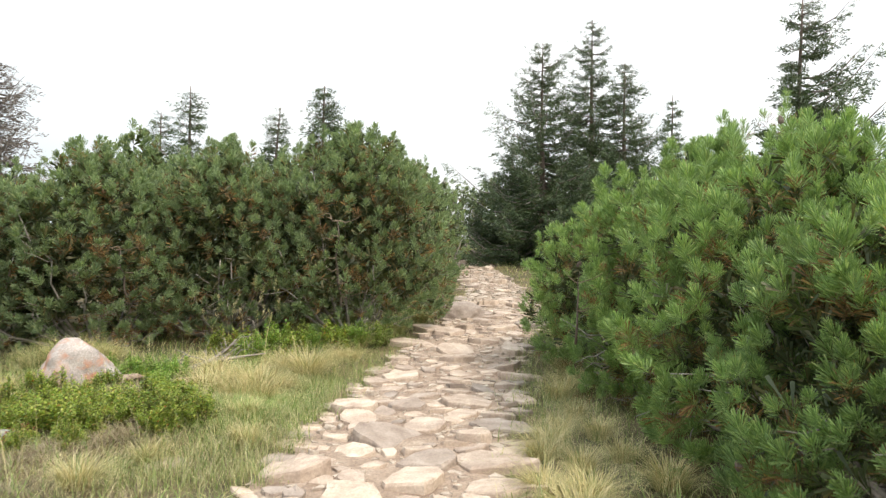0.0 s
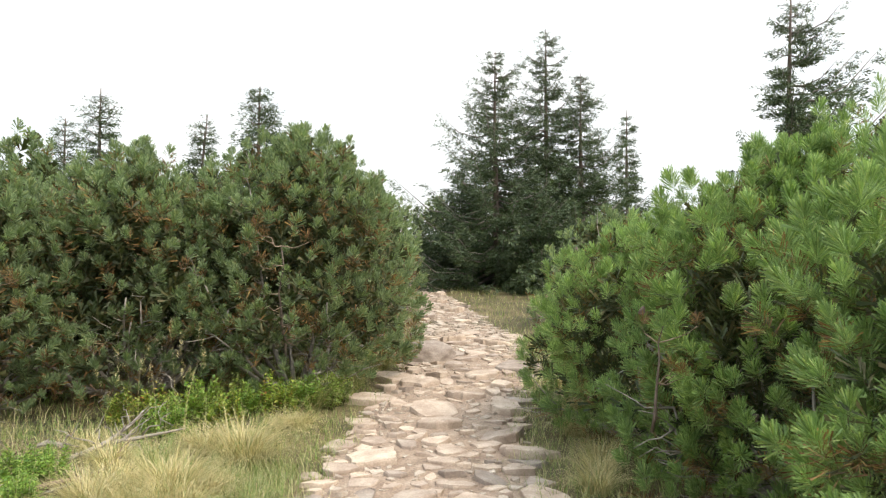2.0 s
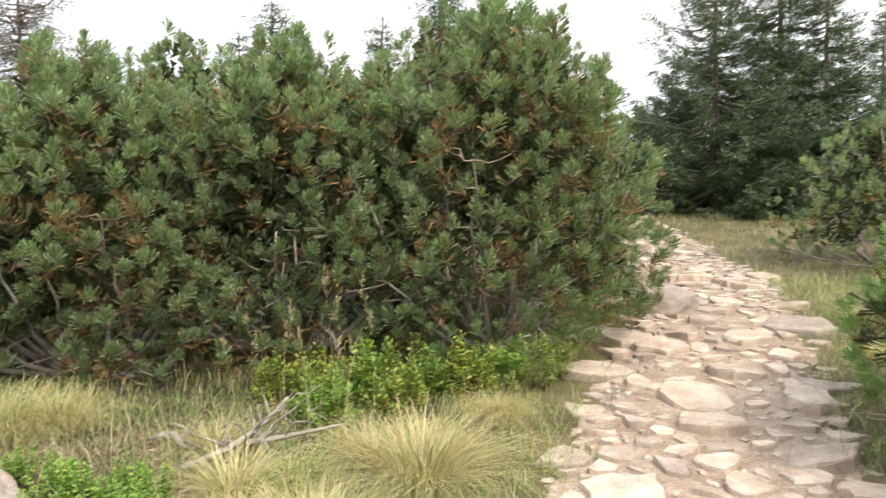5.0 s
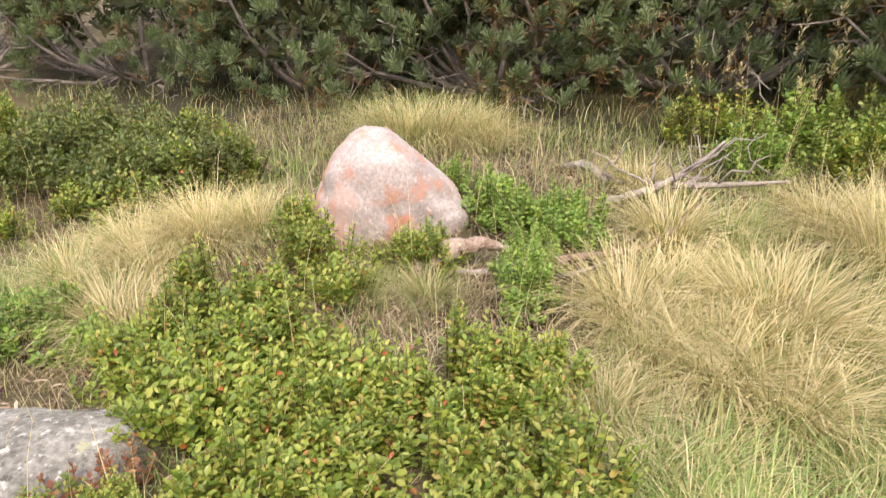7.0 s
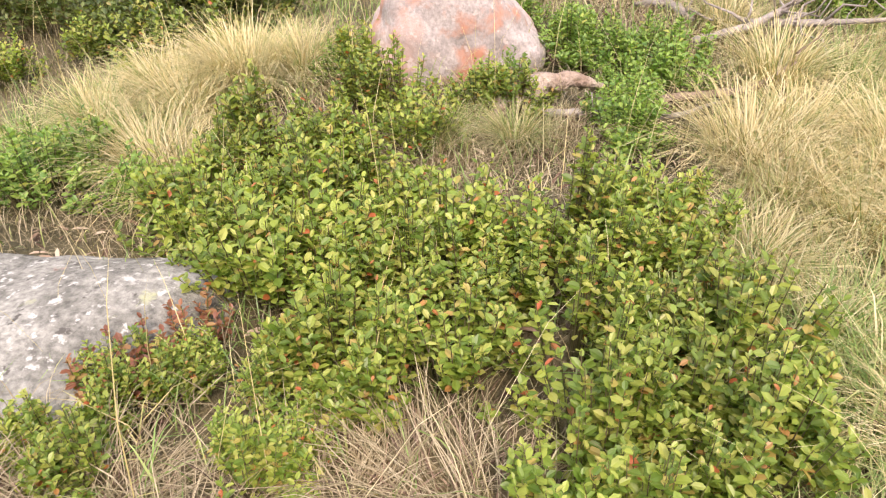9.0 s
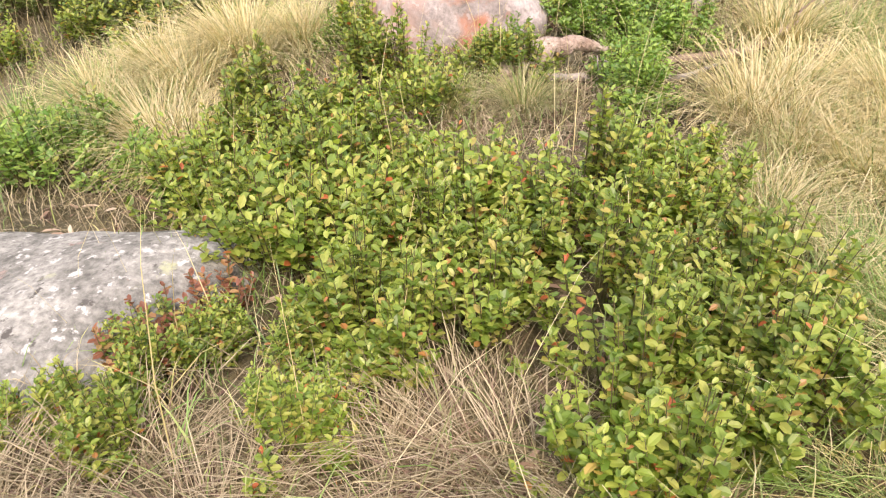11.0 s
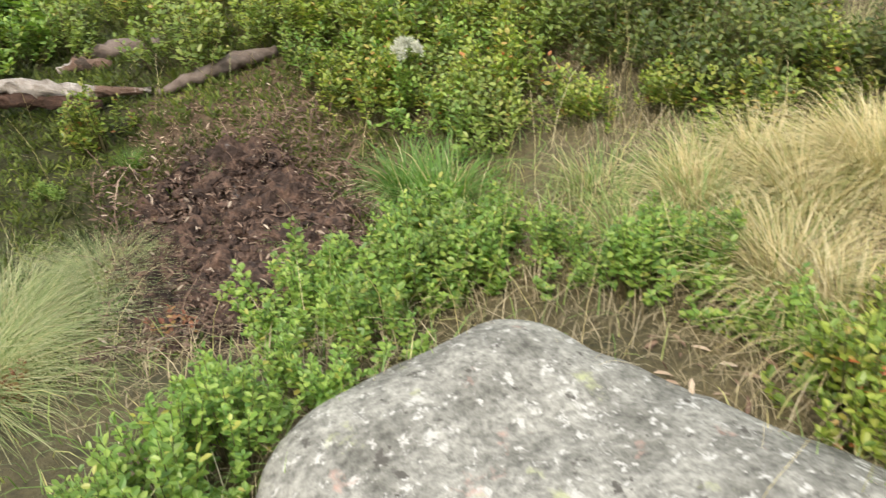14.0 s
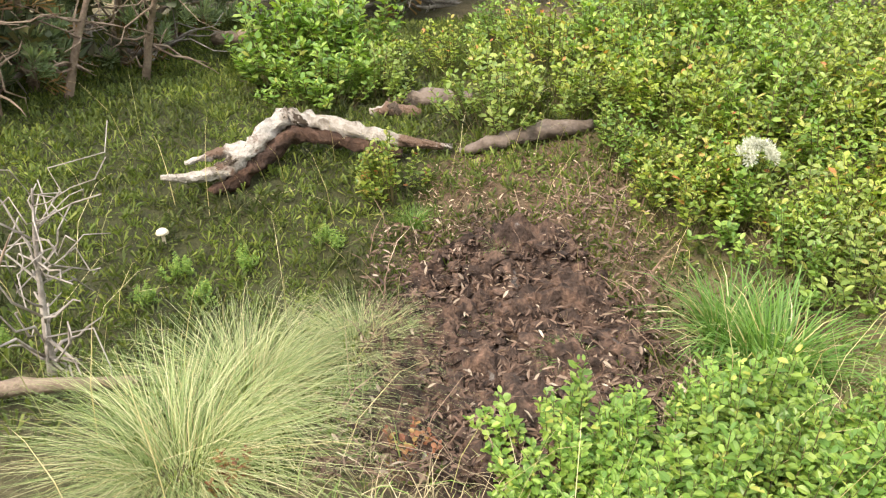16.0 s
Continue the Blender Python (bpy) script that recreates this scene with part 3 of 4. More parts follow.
def spruce(x, y, h, r, label, group="", whorls=34, bare=0.05, lean=0.0, needle_mat=None, thin=1.0, one_side=0.0, droop=0.25, needles=8):
    z = float(ground_z(x, y))
    tree = thing("spruce", x, y, z - 0.05, label, "tree", group)
    tp = np.linspace(0, 1, 9)
    line = np.column_stack([lean * tp ** 1.5 + 0.02 * np.sin(7 * tp), 0.03 * np.sin(5 * tp), h * tp])
    V, T = tube(line, 0.017 * h * (1 - tp) + 0.012, 8, 0.04)
    part("trunk", tri_mesh("spruce_trunk", V, T, BARK, True), tree, "straight grey trunk")
    limbs, pos, ax, sz = [], [], [], []
    for i in range(whorls):
        f = bare + (1 - bare) * ((i + rng.random() * 0.6) / whorls) ** 0.92
        c = np.array([np.interp(f, tp, line[:, 0]), np.interp(f, tp, line[:, 1]), h * f])
        for k in range(rng.integers(4, 7)):
            a = rng.uniform(0, 2 * np.pi)
            L = (r * (1 - f) ** 0.8 + 0.06) * rng.uniform(0.35, 1.2) * (1 + 0.25 * math.sin(23 * f)) * (1 + one_side * math.cos(a))
            if L < 0.08:
                continue
            hd = np.array([math.cos(a), math.sin(a), 0])
            t = np.linspace(0, 1, 7)
            rise = 0.35 * f - droop * (1 - f)
            B = c + hd * (L * t)[:, None]
            B[:, 2] += L * (rise * t + 0.28 * t ** 3 - 0.12 * np.sin(np.pi * t))
            limbs.append(tube(B[::2], np.linspace(0.012 + 0.012 * L, 0.004, 4), 4))
            m = int((9 + 24 * L) * thin)
            for q in rng.uniform(0.12, 1.0, m):
                b = np.array([np.interp(q, t, B[:, w]) for w in range(3)])
                sidev = np.array([-hd[1], hd[0], 0]) * rng.choice((-1, 1))
                pos.append(b)
                ax.append(hd * 0.75 + sidev * rng.uniform(0.2, 0.9) + np.array([0, 0, rng.uniform(-0.4, 0.15)]))
                sz.append(rng.uniform(0.7, 1.3) * (0.32 + 0.78 * (1 - f) ** 0.8))
    V, T = joined(limbs)
    tagged(part("bough_framework", tri_mesh("spruce_boughs", V, T, GREY_TWIG, True), tree, "thin grey boughs"), kind="stuff")
    V, T = tufts(np.array(pos), unit(np.array(ax)), np.array(sz), needles, 0.36, 0.12, 0.016, (1.0, 0.4))
    part("crown", tri_mesh("spruce_crown", V, T, needle_mat or SPRUCE), tree)
    return tree


def bilberry_meshes(n, r, h, leaf, mat, per_stem=17):
    """Upright sprigs in small families over a low cushion, leafy in their upper half."""
    st, base, al, nm, ln = [], [], [], [], []
    families = [(rng.uniform(0, 2 * np.pi), r * math.sqrt((i + 0.4) / 9), rng.uniform(0.78, 1.15)) for i in range(9)]
    for i in range(n):
        fa, fq, fh = families[i % 9]
        tx, ty = fq * math.cos(fa) + rng.normal(0, r * 0.15), fq * math.sin(fa) + rng.normal(0, r * 0.15)
        q = min(1.15, math.hypot(tx, ty) / r)
        b = np.array([tx * 0.45, ty * 0.45, -0.04])
        near = math.hypot(tx - fq * math.cos(fa), ty - fq * math.sin(fa)) / (r * 0.3)
        tip = np.array([tx, ty, h * fh * (1 - 0.5 * q ** 2) * (1 - 0.22 * min(near, 1.5) ** 2) * rng.uniform(0.85, 1.08)])
        line = wander(b, tip, 3, 0.01)
        st.append(tube(line[[0, 2]], (0.0025, 0.001), 3))
        az0 = rng.uniform(0, 6.3)
        for k, f in enumerate(np.linspace(0.42, 1.0, per_stem)):
            c = np.array([np.interp(f, np.linspace(0, 1, 3), line[:, w]) for w in range(3)])
            az = az0 + 2.4 * k + rng.normal(0, 0.3)
            base.append(c)
            al.append((math.cos(az), math.sin(az), rng.uniform(-0.05, 0.75) + 0.5 * (f > 0.9)))
            nm.append((rng.normal(0, 0.35) - 0.5 * math.cos(az), rng.normal(0, 0.35) - 0.5 * math.sin(az), 1))
            ln.append(leaf * rng.uniform(0.65, 1.2) * (1.15 - 0.35 * (f > 0.95)))
    V, T = joined(st)
    stems = tri_mesh("bilberry_stem", V, T, TWIG)
    V, T = leaves(np.array(base), np.array(al), np.array(nm), np.array(ln), 0.62)
    return stems, tri_mesh("bilberry_leaves", V, T, mat)


def shrub_kind(n, r, h, leaf, mat, label, group, per_stem=17):
    stems, lv = bilberry_meshes(n, r, h, leaf, mat, per_stem)
    def put(x, y, s=1.0, turn=0.0, dz=0.0):
        ob = thing("bilberry_shrub", x, y, float(ground_z(x, y)) + dz, label, "shrub", group, turn=turn, scale=s)
        part("stemwork", stems, ob)
        part("foliage", lv, ob)
        return ob
    return put


def tussock_kind(n, r, h, mat, other, label, group, bend=(0.25, 0.95), width=0.0028, share=0.75):
    def sheaf(m, k, material_of):
        a = rng.uniform(0, 2 * np.pi, m)
        q = r * 0.35 * np.sqrt(rng.random(m))
        base = np.stack([q * np.cos(a), q * np.sin(a), np.full(m, -0.03)], 1)
        V, T = blades(base, a + rng.normal(0, 0.55, m), h * k * rng.uniform(0.45, 1.2, m), rng.uniform(*bend, m), width * rng.uniform(0.6, 1.2, m))
        return tri_mesh("tussock_blades", V, T, material_of)
    main, second = sheaf(int(n * share), 1.0, mat), sheaf(int(n * (1 - share)), 0.85, other)
    def put(x, y, s=1.0, turn=0.0):
        ob = thing("grass_tussock", x, y, float(ground_z(x, y)), label, "grass", group, turn=turn, scale=s)
        part("outer_sheaf", main, ob)
        part("inner_sheaf", second, ob)
        return ob
    return put


def rock(name, x, y, z, shape, turn, mat, label, power=3.0, lump=0.05, seed=0.0, form=None):
    """A boulder: a squared-off ball, knocked about and worn."""
    bm = bmesh.new()
    bmesh.ops.create_icosphere(bm, subdivisions=5, radius=1)
    for v in bm.verts:
        c = v.co
        k = (abs(c.x) ** power + abs(c.y) ** power + abs(c.z) ** power) ** (-1 / power)
        q = c * k
        k2 = 1 + lump * 2 * noise.noise(c * 1.6 + Vector((seed, 0, 0))) + lump * noise.noise(c * 4 + Vector((0, seed, 0))) + lump * 0.25 * noise.noise(c * 12)
        q = Vector((q.x * shape[0], q.y * shape[1], q.z * shape[2])) * k2
        v.co = form(q) if form else q
    me = bpy.data.meshes.new(name)
    bm.to_mesh(me)
    bm.free()
    me.polygons.foreach_set("use_smooth", [True] * len(me.polygons))
    me.materials.append(mat)
    ob = new(name, me)
    ob.location, ob.rotation_euler = (x, y, z), (0, 0, turn)
    return tagged(ob, label, "rock")


# ---- rocks ----
def peaked(q):
    if q.z > 0:
        q.z *= 1 - 0.72 * min(1, max(0, (q.x - 0.0) / 0.37)) - 0.4 * min(1, max(0, (-q.x - 0.12) / 0.26))
    return q


rock("boulder", -3.72, 7.48, float(ground_z(-3.72, 7.48)) + 0.06, (0.36, 0.27, 0.40), radians(36), PINK_ROCK,
     "pink granite boulder with orange lichen among bilberries", 2.6, 0.06, 2.0, peaked)


SLAB_SIDES = ((-0.44, 0.90, 0.47), (-0.975, -0.22, 0.49), (-0.40, -0.917, 0.6), (1.0, 0.0, 0.68), (0.6, -0.8, 0.64), (0.5, 0.87, 0.95))


def slab_form(q):
    """Cuts the round block to the slab's broken outline and lets its top fall away."""
    d = math.hypot(q.x, q.y)
    if d > 1e-6:
        c, s = q.x / d, q.y / d
        reach = sum((max(c * nx + s * ny, 0.0) / k) ** 7 for nx, ny, k in SLAB_SIDES) ** (-1 / 7)
        round_edge = (abs(c) ** 3.2 + abs(s) ** 3.2) ** (-1 / 3.2)
        q.x, q.y = q.x * reach / round_edge, q.y * reach / round_edge
    if q.z > 0:
        q.z *= 1 + 1.3 * max(0, q.x) * min(1, max(0, 0.55 + q.y)) - 0.25 * max(0, q.y) * (q.x < 0)
    return q


rock("granite_slab", -3.93, 5.25, float(ground_z(-3.93, 5.25)) - 0.08, (1.0, 1.0, 0.17), 0.0, GRANITE,
     "flat grey granite slab with pale lichen spots", 3.2, 0.035, 5.0, slab_form)
rock("step_stone", 0.3, 13.15, float(ground_z(0.3, 13.15)) + 0.05, (0.42, 0.3, 0.25), 0.3, STONE, "rounded pale stone at the edge of the footpath", 2.6, 0.06, 8.0)
rock("low_stone", -1.95, 5.2, float(ground_z(-1.95, 5.2)) - 0.02, (0.17, 0.12, 0.05), 0.3, STONE, "small flat stone sunk in dry grass", 2.6, 0.06, 9.0)

# ---- dwarf pines ----
NEAR = "dwarf pines beside the path"
HEDGE = "dwarf pine thicket"
near_label = "bright green dwarf pine with brush-like shoots"
hedge_label = "dense dark green dwarf pine with rusty inner needles"
for x, y, rx, ry, h, n, s, k in ((2.3, 9.2, 1.15, 1.2, 1.95, 1000, 0.6, 95), (2.6, 7.1, 1.25, 1.2, 2.45, 1250, 1.0, 135), (2.75, 5.2, 1.35, 1.2, 2.25, 1200, 2.2, 125), (3.7, 7.6, 1.5, 1.5, 2.75, 550, 3.1, 70), (4.4, 4.7, 1.4, 1.4, 2.4, 400, 4.4, 70), (2.75, 3.8, 1.15, 1.0, 1.85, 800, 5.5, 125)):
    dwarf_pine(x, y, rx, ry, h, n, k, PINE, near_label, NEAR, 1.6, 0.0019, s, 0.26, cones=9)
for x, y, rx, ry, h, n, s in ((-1.5, 11.8, 1.35, 1.35, 3.15, 1050, 0.3), (-3.4, 11.5, 1.3, 1.35, 2.85, 950, 1.3), (-5.1, 10.8, 1.3, 1.4, 2.8, 950, 2.6), (-6.9, 10.3, 1.35, 1.4, 2.7, 850, 3.9),
                              (-8.9, 9.7, 1.4, 1.5, 2.85, 650, 5.0), (-1.0, 14.8, 1.0, 1.6, 3.05, 480, 7.0), (-9.2, 1.9, 1.1, 1.0, 1.7, 400, 8.0), (-7.9, 1.5, 0.85, 0.8, 1.4, 380, 9.0)):
    dwarf_pine(x, y, rx, ry, h, n, 72, PINE_FAR, hedge_label, HEDGE, 1.7, 0.0032, s, 0.3)
for x, y, rx, ry, h, n, s in ((-0.8, 18.5, 1.2, 1.8, 3.2, 350, 0.9), (-0.6, 23.5, 1.2, 2.2, 3.2, 300, 1.9), (-0.9, 29, 1.7, 2.2, 3.2, 250, 2.9), (-2.7, 13.9, 1.6, 1.4, 3.0, 400, 3.3), (-5.6, 13.4, 1.7, 1.4, 3.05, 400, 4.3), (-8.4, 12.9, 1.8, 1.4, 2.95, 350, 4.9),
                              (4.6, 11.5, 1.6, 1.6, 2.6, 400, 5.3), (4.6, 17.5, 1.6, 2.0, 2.4, 300, 6.3), (-11.5, 12.5, 1.9, 1.8, 2.9, 300, 7.3), (-11.2, 8.6, 1.6, 1.6, 2.85, 400, 6.0), (3.4, 31, 2.2, 1.6, 3.0, 260, 2.7), (7.2, 31.5, 2.6, 1.6, 3.2, 260, 3.7), (10.5, 25, 2.2, 2.0, 2.8, 260, 4.7), (7.4, 21, 1.8, 1.8, 2.5, 260, 5.7), (-12.0, 5.0, 1.6, 1.5, 2.0, 350, 8.3), (-11.0, 3.2, 1.2, 1.2, 1.8, 300, 2.4), (5.6, 8.2, 1.5, 1.5, 2.5, 400, 9.1), (2.5, 35, 3.0, 2.0, 3.0, 300, 1.1), (0.6, 39, 2.8, 2.0, 3.0, 260, 4.1)):
    dwarf_pine(x, y, rx, ry, h, n, 36, PINE_FAR, hedge_label, HEDGE, 1.9, 0.0052, s, 0.1)

# ---- spruces ----
BEHIND = "spruces behind the pines"
spruce(3.6, 26.5, 8.1, 3.3, "tall dark spruce with a thin pointed top", "spruces by the bend", 44, 0.02, needles=10)
spruce(5.6, 27.5, 9.1, 2.8, "tall dark spruce with a dense rounded top", "spruces by the bend", 48, 0.02, needles=10)
spruce(6.7, 27.0, 7.5, 2.6, "dark spruce with bare grey boughs", "spruces by the bend", 40, 0.02, needles=10)
spruce(2.7, 28.5, 4.2, 2.2, "low dark spruce with boughs to the ground", "spruces by the bend", 30, 0.02, needles=10)
spruce(4.9, 25.9, 3.2, 2.0, "low dark spruce with boughs to the ground", "spruces by the bend", 26, 0.02, needles=10)
spruce(9.4, 30, 6.6, 0.8, "slim ragged spruce with gaps", BEHIND, 26, 0.3)
spruce(7.75, 16, 6.9, 2.3, "spruce with long one-sided boughs", BEHIND, 30, 0.1, 0.1, one_side=0.6, droop=0.1, needles=12)
spruce(-6.9, 20, 5.6, 1.3, "thin spruce with a bare broken top", BEHIND, 38, 0.1, thin=0.7)
spruce(-7.9, 20.5, 4.9, 1.1, "thin spruce with a sparse crown", BEHIND, 34, 0.1, thin=0.7)
spruce(-4.7, 20, 5.0, 1.1, "small wind-bent spruce with a ragged crown", BEHIND, 34, 0.1, 0.25)
spruce(-2.6, 16, 4.8, 1.0, "small spruce with a dense rounded top", BEHIND, 34, 0.2)
spruce(-9.4, 15.5, 5.2, 2.1, "dead grey spruce with drooping bare boughs", BEHIND, 44, 0.1, needle_mat=GREY_TWIG, thin=0.55, droop=0.8)

# ---- bilberries ----
VERGE, MOUND = "bilberries on the verge", "bilberries beside the hollow"
berry = [shrub_kind(66, 0.17, 0.31, 0.0245, LEAF, "bushy bilberry with yellow-green leaves, a few turned red", VERGE, 15) for _ in range(3)]
green = [shrub_kind(64, 0.22, 0.30, 0.027, LEAF_GREEN, "bushy bilberry with fresh green leaves", MOUND) for _ in range(3)]
dark = [shrub_kind(60, 0.22, 0.31, 0.025, LEAF_SHADE, "dense bilberry before the pines, its green darkened for shade", MOUND, 13) for _ in range(2)]
mound = [shrub_kind(60, 0.25, 0.31, 0.027, m, t, MOUND, 12) for m, t in ((LEAF_PALE, 'dense bilberry with yellowish green leaves'), (LEAF, 'dense bilberry with pale autumn leaves'), (LEAF_GREEN, 'dense bilberry with yellowish green leaves'))]
red = shrub_kind(7, 0.10, 0.2, 0.022, LEAF_RED, "small bilberry twigs with reddened leaves", VERGE)


def plant(kinds, spots, s=1.0):
    for i, (x, y) in enumerate(spots):
        kinds[i % len(kinds)](x, y, s * rng.uniform(0.85, 1.15), rng.uniform(0, 6.3))


plant(berry, [(-3.56, 5.94), (-3.48, 6.16), (-3.44, 6.36), (-3.82, 6.49), (-3.25, 5.9), (-3.66, 6.62), (-3.85, 6.26), (-3.74, 6.06), (-3.66, 6.32), (-3.3, 6.14), (-3.16, 6.06), (-3.14, 6.3), (-3.3, 6.45)], 1.12)
plant(berry, [(-2.9, 5.8), (-2.79, 5.86), (-2.62, 5.9), (-2.9, 6.07), (-2.89, 6.24), (-2.7, 6.07), (-2.76, 5.76), (-3.02, 5.95)])
plant(berry, [(-2.63, 6.4), (-2.51, 6.55), (-2.38, 6.6), (-2.46, 6.28), (-2.62, 6.22), (-2.34, 6.42)])
plant(berry, [(-2.42, 6.02), (-2.28, 6.12), (-2.12, 6.2), (-2.3, 5.87), (-2.16, 5.99), (-2.02, 6.1), (-2.22, 5.78), (-2.08, 5.86), (-2.22, 5.66), (-2.1, 5.7), (-2.0, 5.95)], 0.95)
plant(green, [(-3.39, 7.91), (-2.95, 7.56), (-3.02, 7.98), (-2.86, 7.33), (-3.95, 7.28), (-3.3, 7.2), (-3.6, 7.95), (-4.05, 7.1)], 0.62)
plant(berry, [(-2.9, 5.6), (-2.8, 5.56), (-2.83, 5.47), (-2.76, 5.4), (-3.33, 5.47), (-3.19, 5.52), (-3.09, 5.28)], 0.62)
plant(berry, [(-3.75, 6.89), (-3.41, 6.78), (-3.95, 7.15), (-3.6, 6.95), (-3.33, 7.08), (-3.21, 7.14)], 0.9)
plant(green, [(-2.82, 7.22), (-2.74, 7.14), (-2.97, 7.8), (-3.29, 7.77), (-3.12, 7.72), (-2.8, 7.75)], 0.85)
plant(green, [(-8.6, 3.75), (-8.4, 3.55), (-8.55, 4.0), (-8.25, 3.8), (-8.9, 3.6)], 1.9)
plant(green, [(-5.09, 4.98), (-4.9, 4.98), (-4.96, 5.13), (-5.06, 5.3), (-5.08, 5.46), (-4.8, 5.28), (-4.88, 5.47), (-4.74, 5.42)], 0.95)
plant(mound, [(-7.39, 5.41), (-7.8, 5.79), (-7.67, 6.16), (-7.11, 6.3), (-6.96, 6.5), (-6.97, 5.48), (-6.91, 5.85), (-6.46, 5.7), (-6.4, 5.9), (-6.19, 6.1), (-6.07, 6.3), (-5.9, 5.95), (-5.75, 6.1), (-6.63, 6.0), (-6.5, 6.3)], 1.15)
plant([green[0], mound[0], berry[0]], [(-2.5, 9.5), (-2.2, 9.9), (-1.9, 9.7), (-1.9, 10.2), (-2.6, 10.0), (-1.5, 10.1), (-1.2, 10.4), (-2.3, 10.3), (-3.0, 10.0), (-1.5, 10.5), (-0.9, 10.8)], 1.25)
plant(mound, [(-2.0, 10.35), (-1.55, 10.3), (-2.4, 10.25), (-1.1, 10.6), (-2.8, 10.2)], 1.5)
plant(green, [(-4.37, 5.91), (-3.98, 6.05), (-4.46, 4.87), (-4.58, 5.1), (-4.77, 5.37), (-4.78, 5.54), (-4.5, 6.0), (-4.37, 6.1), (-4.2, 4.5), (-4.3, 4.65), (-4.5, 4.65), (-4.8, 5.0), (-4.97, 5.16), (-5.04, 5.38), (-4.9, 5.62), (-4.65, 5.75), (-4.15, 4.35)], 0.85)
plant(mound, [(-8.3, 3.8), (-8.6, 4.1), (-7.9, 3.9), (-8.1, 4.2), (-8.5, 4.7), (-9.1, 5.1), (-7.45, 4.95), (-7.6, 5.25), (-7.8, 5.66), (-9.1, 5.93), (-8.6, 6.4), (-8.4, 6.9), (-7.5, 6.8), (-7.26, 5.84), (-7.5, 6.3), (-8.1, 5.9), (-8.2, 5.3), (-9.2, 6.6)], 1.35)
plant(berry, [(-6.9, 4.4), (-6.8, 6.36), (-6.66, 5.6), (-6.45, 5.9), (-6.1, 6.0), (-5.9, 6.15), (-6.25, 6.3), (-6.9, 5.95), (-6.3, 7.1), (-6.35, 7.45), (-6.1, 7.7), (-6.0, 8.1), (-5.1, 7.6), (-5.6, 6.9), (-5.2, 7.0), (-5.1, 7.3), (-5.6, 7.4), (-6.6, 6.8), (-7.0, 7.3), (-5.7, 6.5), (-7.4, 7.4)], 1.15)
for k in range(34):
    a, q = rng.uniform(0, 6.283), math.sqrt(rng.random())
    mound[k % 3](-7.9 + 1.5 * q * math.cos(a), 6.5 + 1.0 * q * math.sin(a), rng.uniform(1.1, 1.5), rng.uniform(0, 6.3))
for k in range(22):
    a, q = rng.uniform(0, 6.283), math.sqrt(rng.random())
    dark[k % 2](-5.95 + 0.95 * q * math.cos(a), 7.45 + 0.5 * q * math.sin(a), rng.uniform(1.2, 1.6), rng.uniform(0, 6.3))
plant(green, [(-6.3, 3.5), (-6.15, 3.65), (-6.45, 3.75), (-6.05, 3.45), (-6.6, 4.1), (-5.6, 3.15), (-5.75, 3.0)], 0.33)
plant(berry, [(-3.22, 5.42), (-3.16, 5.6), (-3.34, 5.12), (-3.2, 5.28)], 0.6)
plant([red], [(-3.3, 5.55), (-3.24, 5.66), (-3.22, 5.48), (-3.3, 5.4), (-5.0, 4.1), (-5.2, 4.55)])

# ---- grass tussocks ----
TUSS = "grass tussocks"
straw = [tussock_kind(720, 0.32, 0.42, STRAW, MIXED_GRASS, "dry straw-coloured grass tussock", TUSS, (0.4, 1.3), 0.0022) for _ in range(3)]
pale = [tussock_kind(850, 0.34, 0.5, MIXED_GRASS, STRAW, "pale green grass tussock with dry tips", TUSS, (0.35, 1.2), 0.0026, 0.7) for _ in range(2)]
lush = [tussock_kind(420, 0.28, 0.42, SEDGE, STRAW, "lush green sedge tussock with arching blades", TUSS, (0.3, 1.1), 0.0042, 0.88)]
plant(straw, [(-4.25, 7.1), (-4.55, 6.95), (-4.85, 6.75), (-4.8, 6.4), (-4.2, 6.25), (-3.95, 6.2), (-4.5, 6.65), (-4.47, 6.97), (-2.13, 7.4), (-2.0, 7.72), (-2.24, 7.1), (-1.95, 8.75), (-1.65, 8.9), (-1.67, 7.58), (-1.76, 7.07), (-2.5, 8.06), (-2.4, 7.3), (-2.3, 7.6)], 0.85)
plant(straw, [(-1.4, 9.75), (-1.75, 9.3), (-2.9, 8.7), (-2.2, 6.6), (0.72, 5.3), (0.95, 5.0), (0.85, 5.7), (0.62, 4.5), (1.0, 6.2), (0.9, 4.4), (-1.5, 5.6), (-1.7, 6.2), (-2.1, 5.2), (-2.3, 4.6)], 0.7)
plant(pale, [(-1.2, 10.4), (-0.95, 10.9), (-0.75, 11.6), (-0.4, 12.6)], 0.95)
plant(straw, [(1.2, 6.6), (1.3, 5.3), (1.2, 7.6), (1.5, 8.4), (1.5, 9.3), (1.7, 10.2), (1.9, 11.3), (0.75, 4.0), (1.4, 4.5), (1.25, 5.9), (2.2, 12.5), (1.35, 8.0)], 0.75)
plant(pale + straw[:1], [(-4.9, 8.85), (-4.55, 8.7), (-4.05, 8.9), (-4.3, 9.1)], 1.1)
fine = tussock_kind(1500, 0.5, 0.62, GREY_GRASS, STRAW, "broad tussock of fine pale green grass arching over", TUSS, (0.6, 2.0), 0.0015, 0.88)
fine(-5.08, 3.92, 0.68, 0.4)
fine(-5.5, 3.98, 0.66, 2.1)
fine(-5.95, 4.3, 0.5, 4.0)
turf = [tussock_kind(380, 0.36, 0.26, GREEN_GRASS, STRAW, "low green grass tussock with dry blades", TUSS, (0.4, 1.5), 0.0018, 0.65) for _ in range(2)]
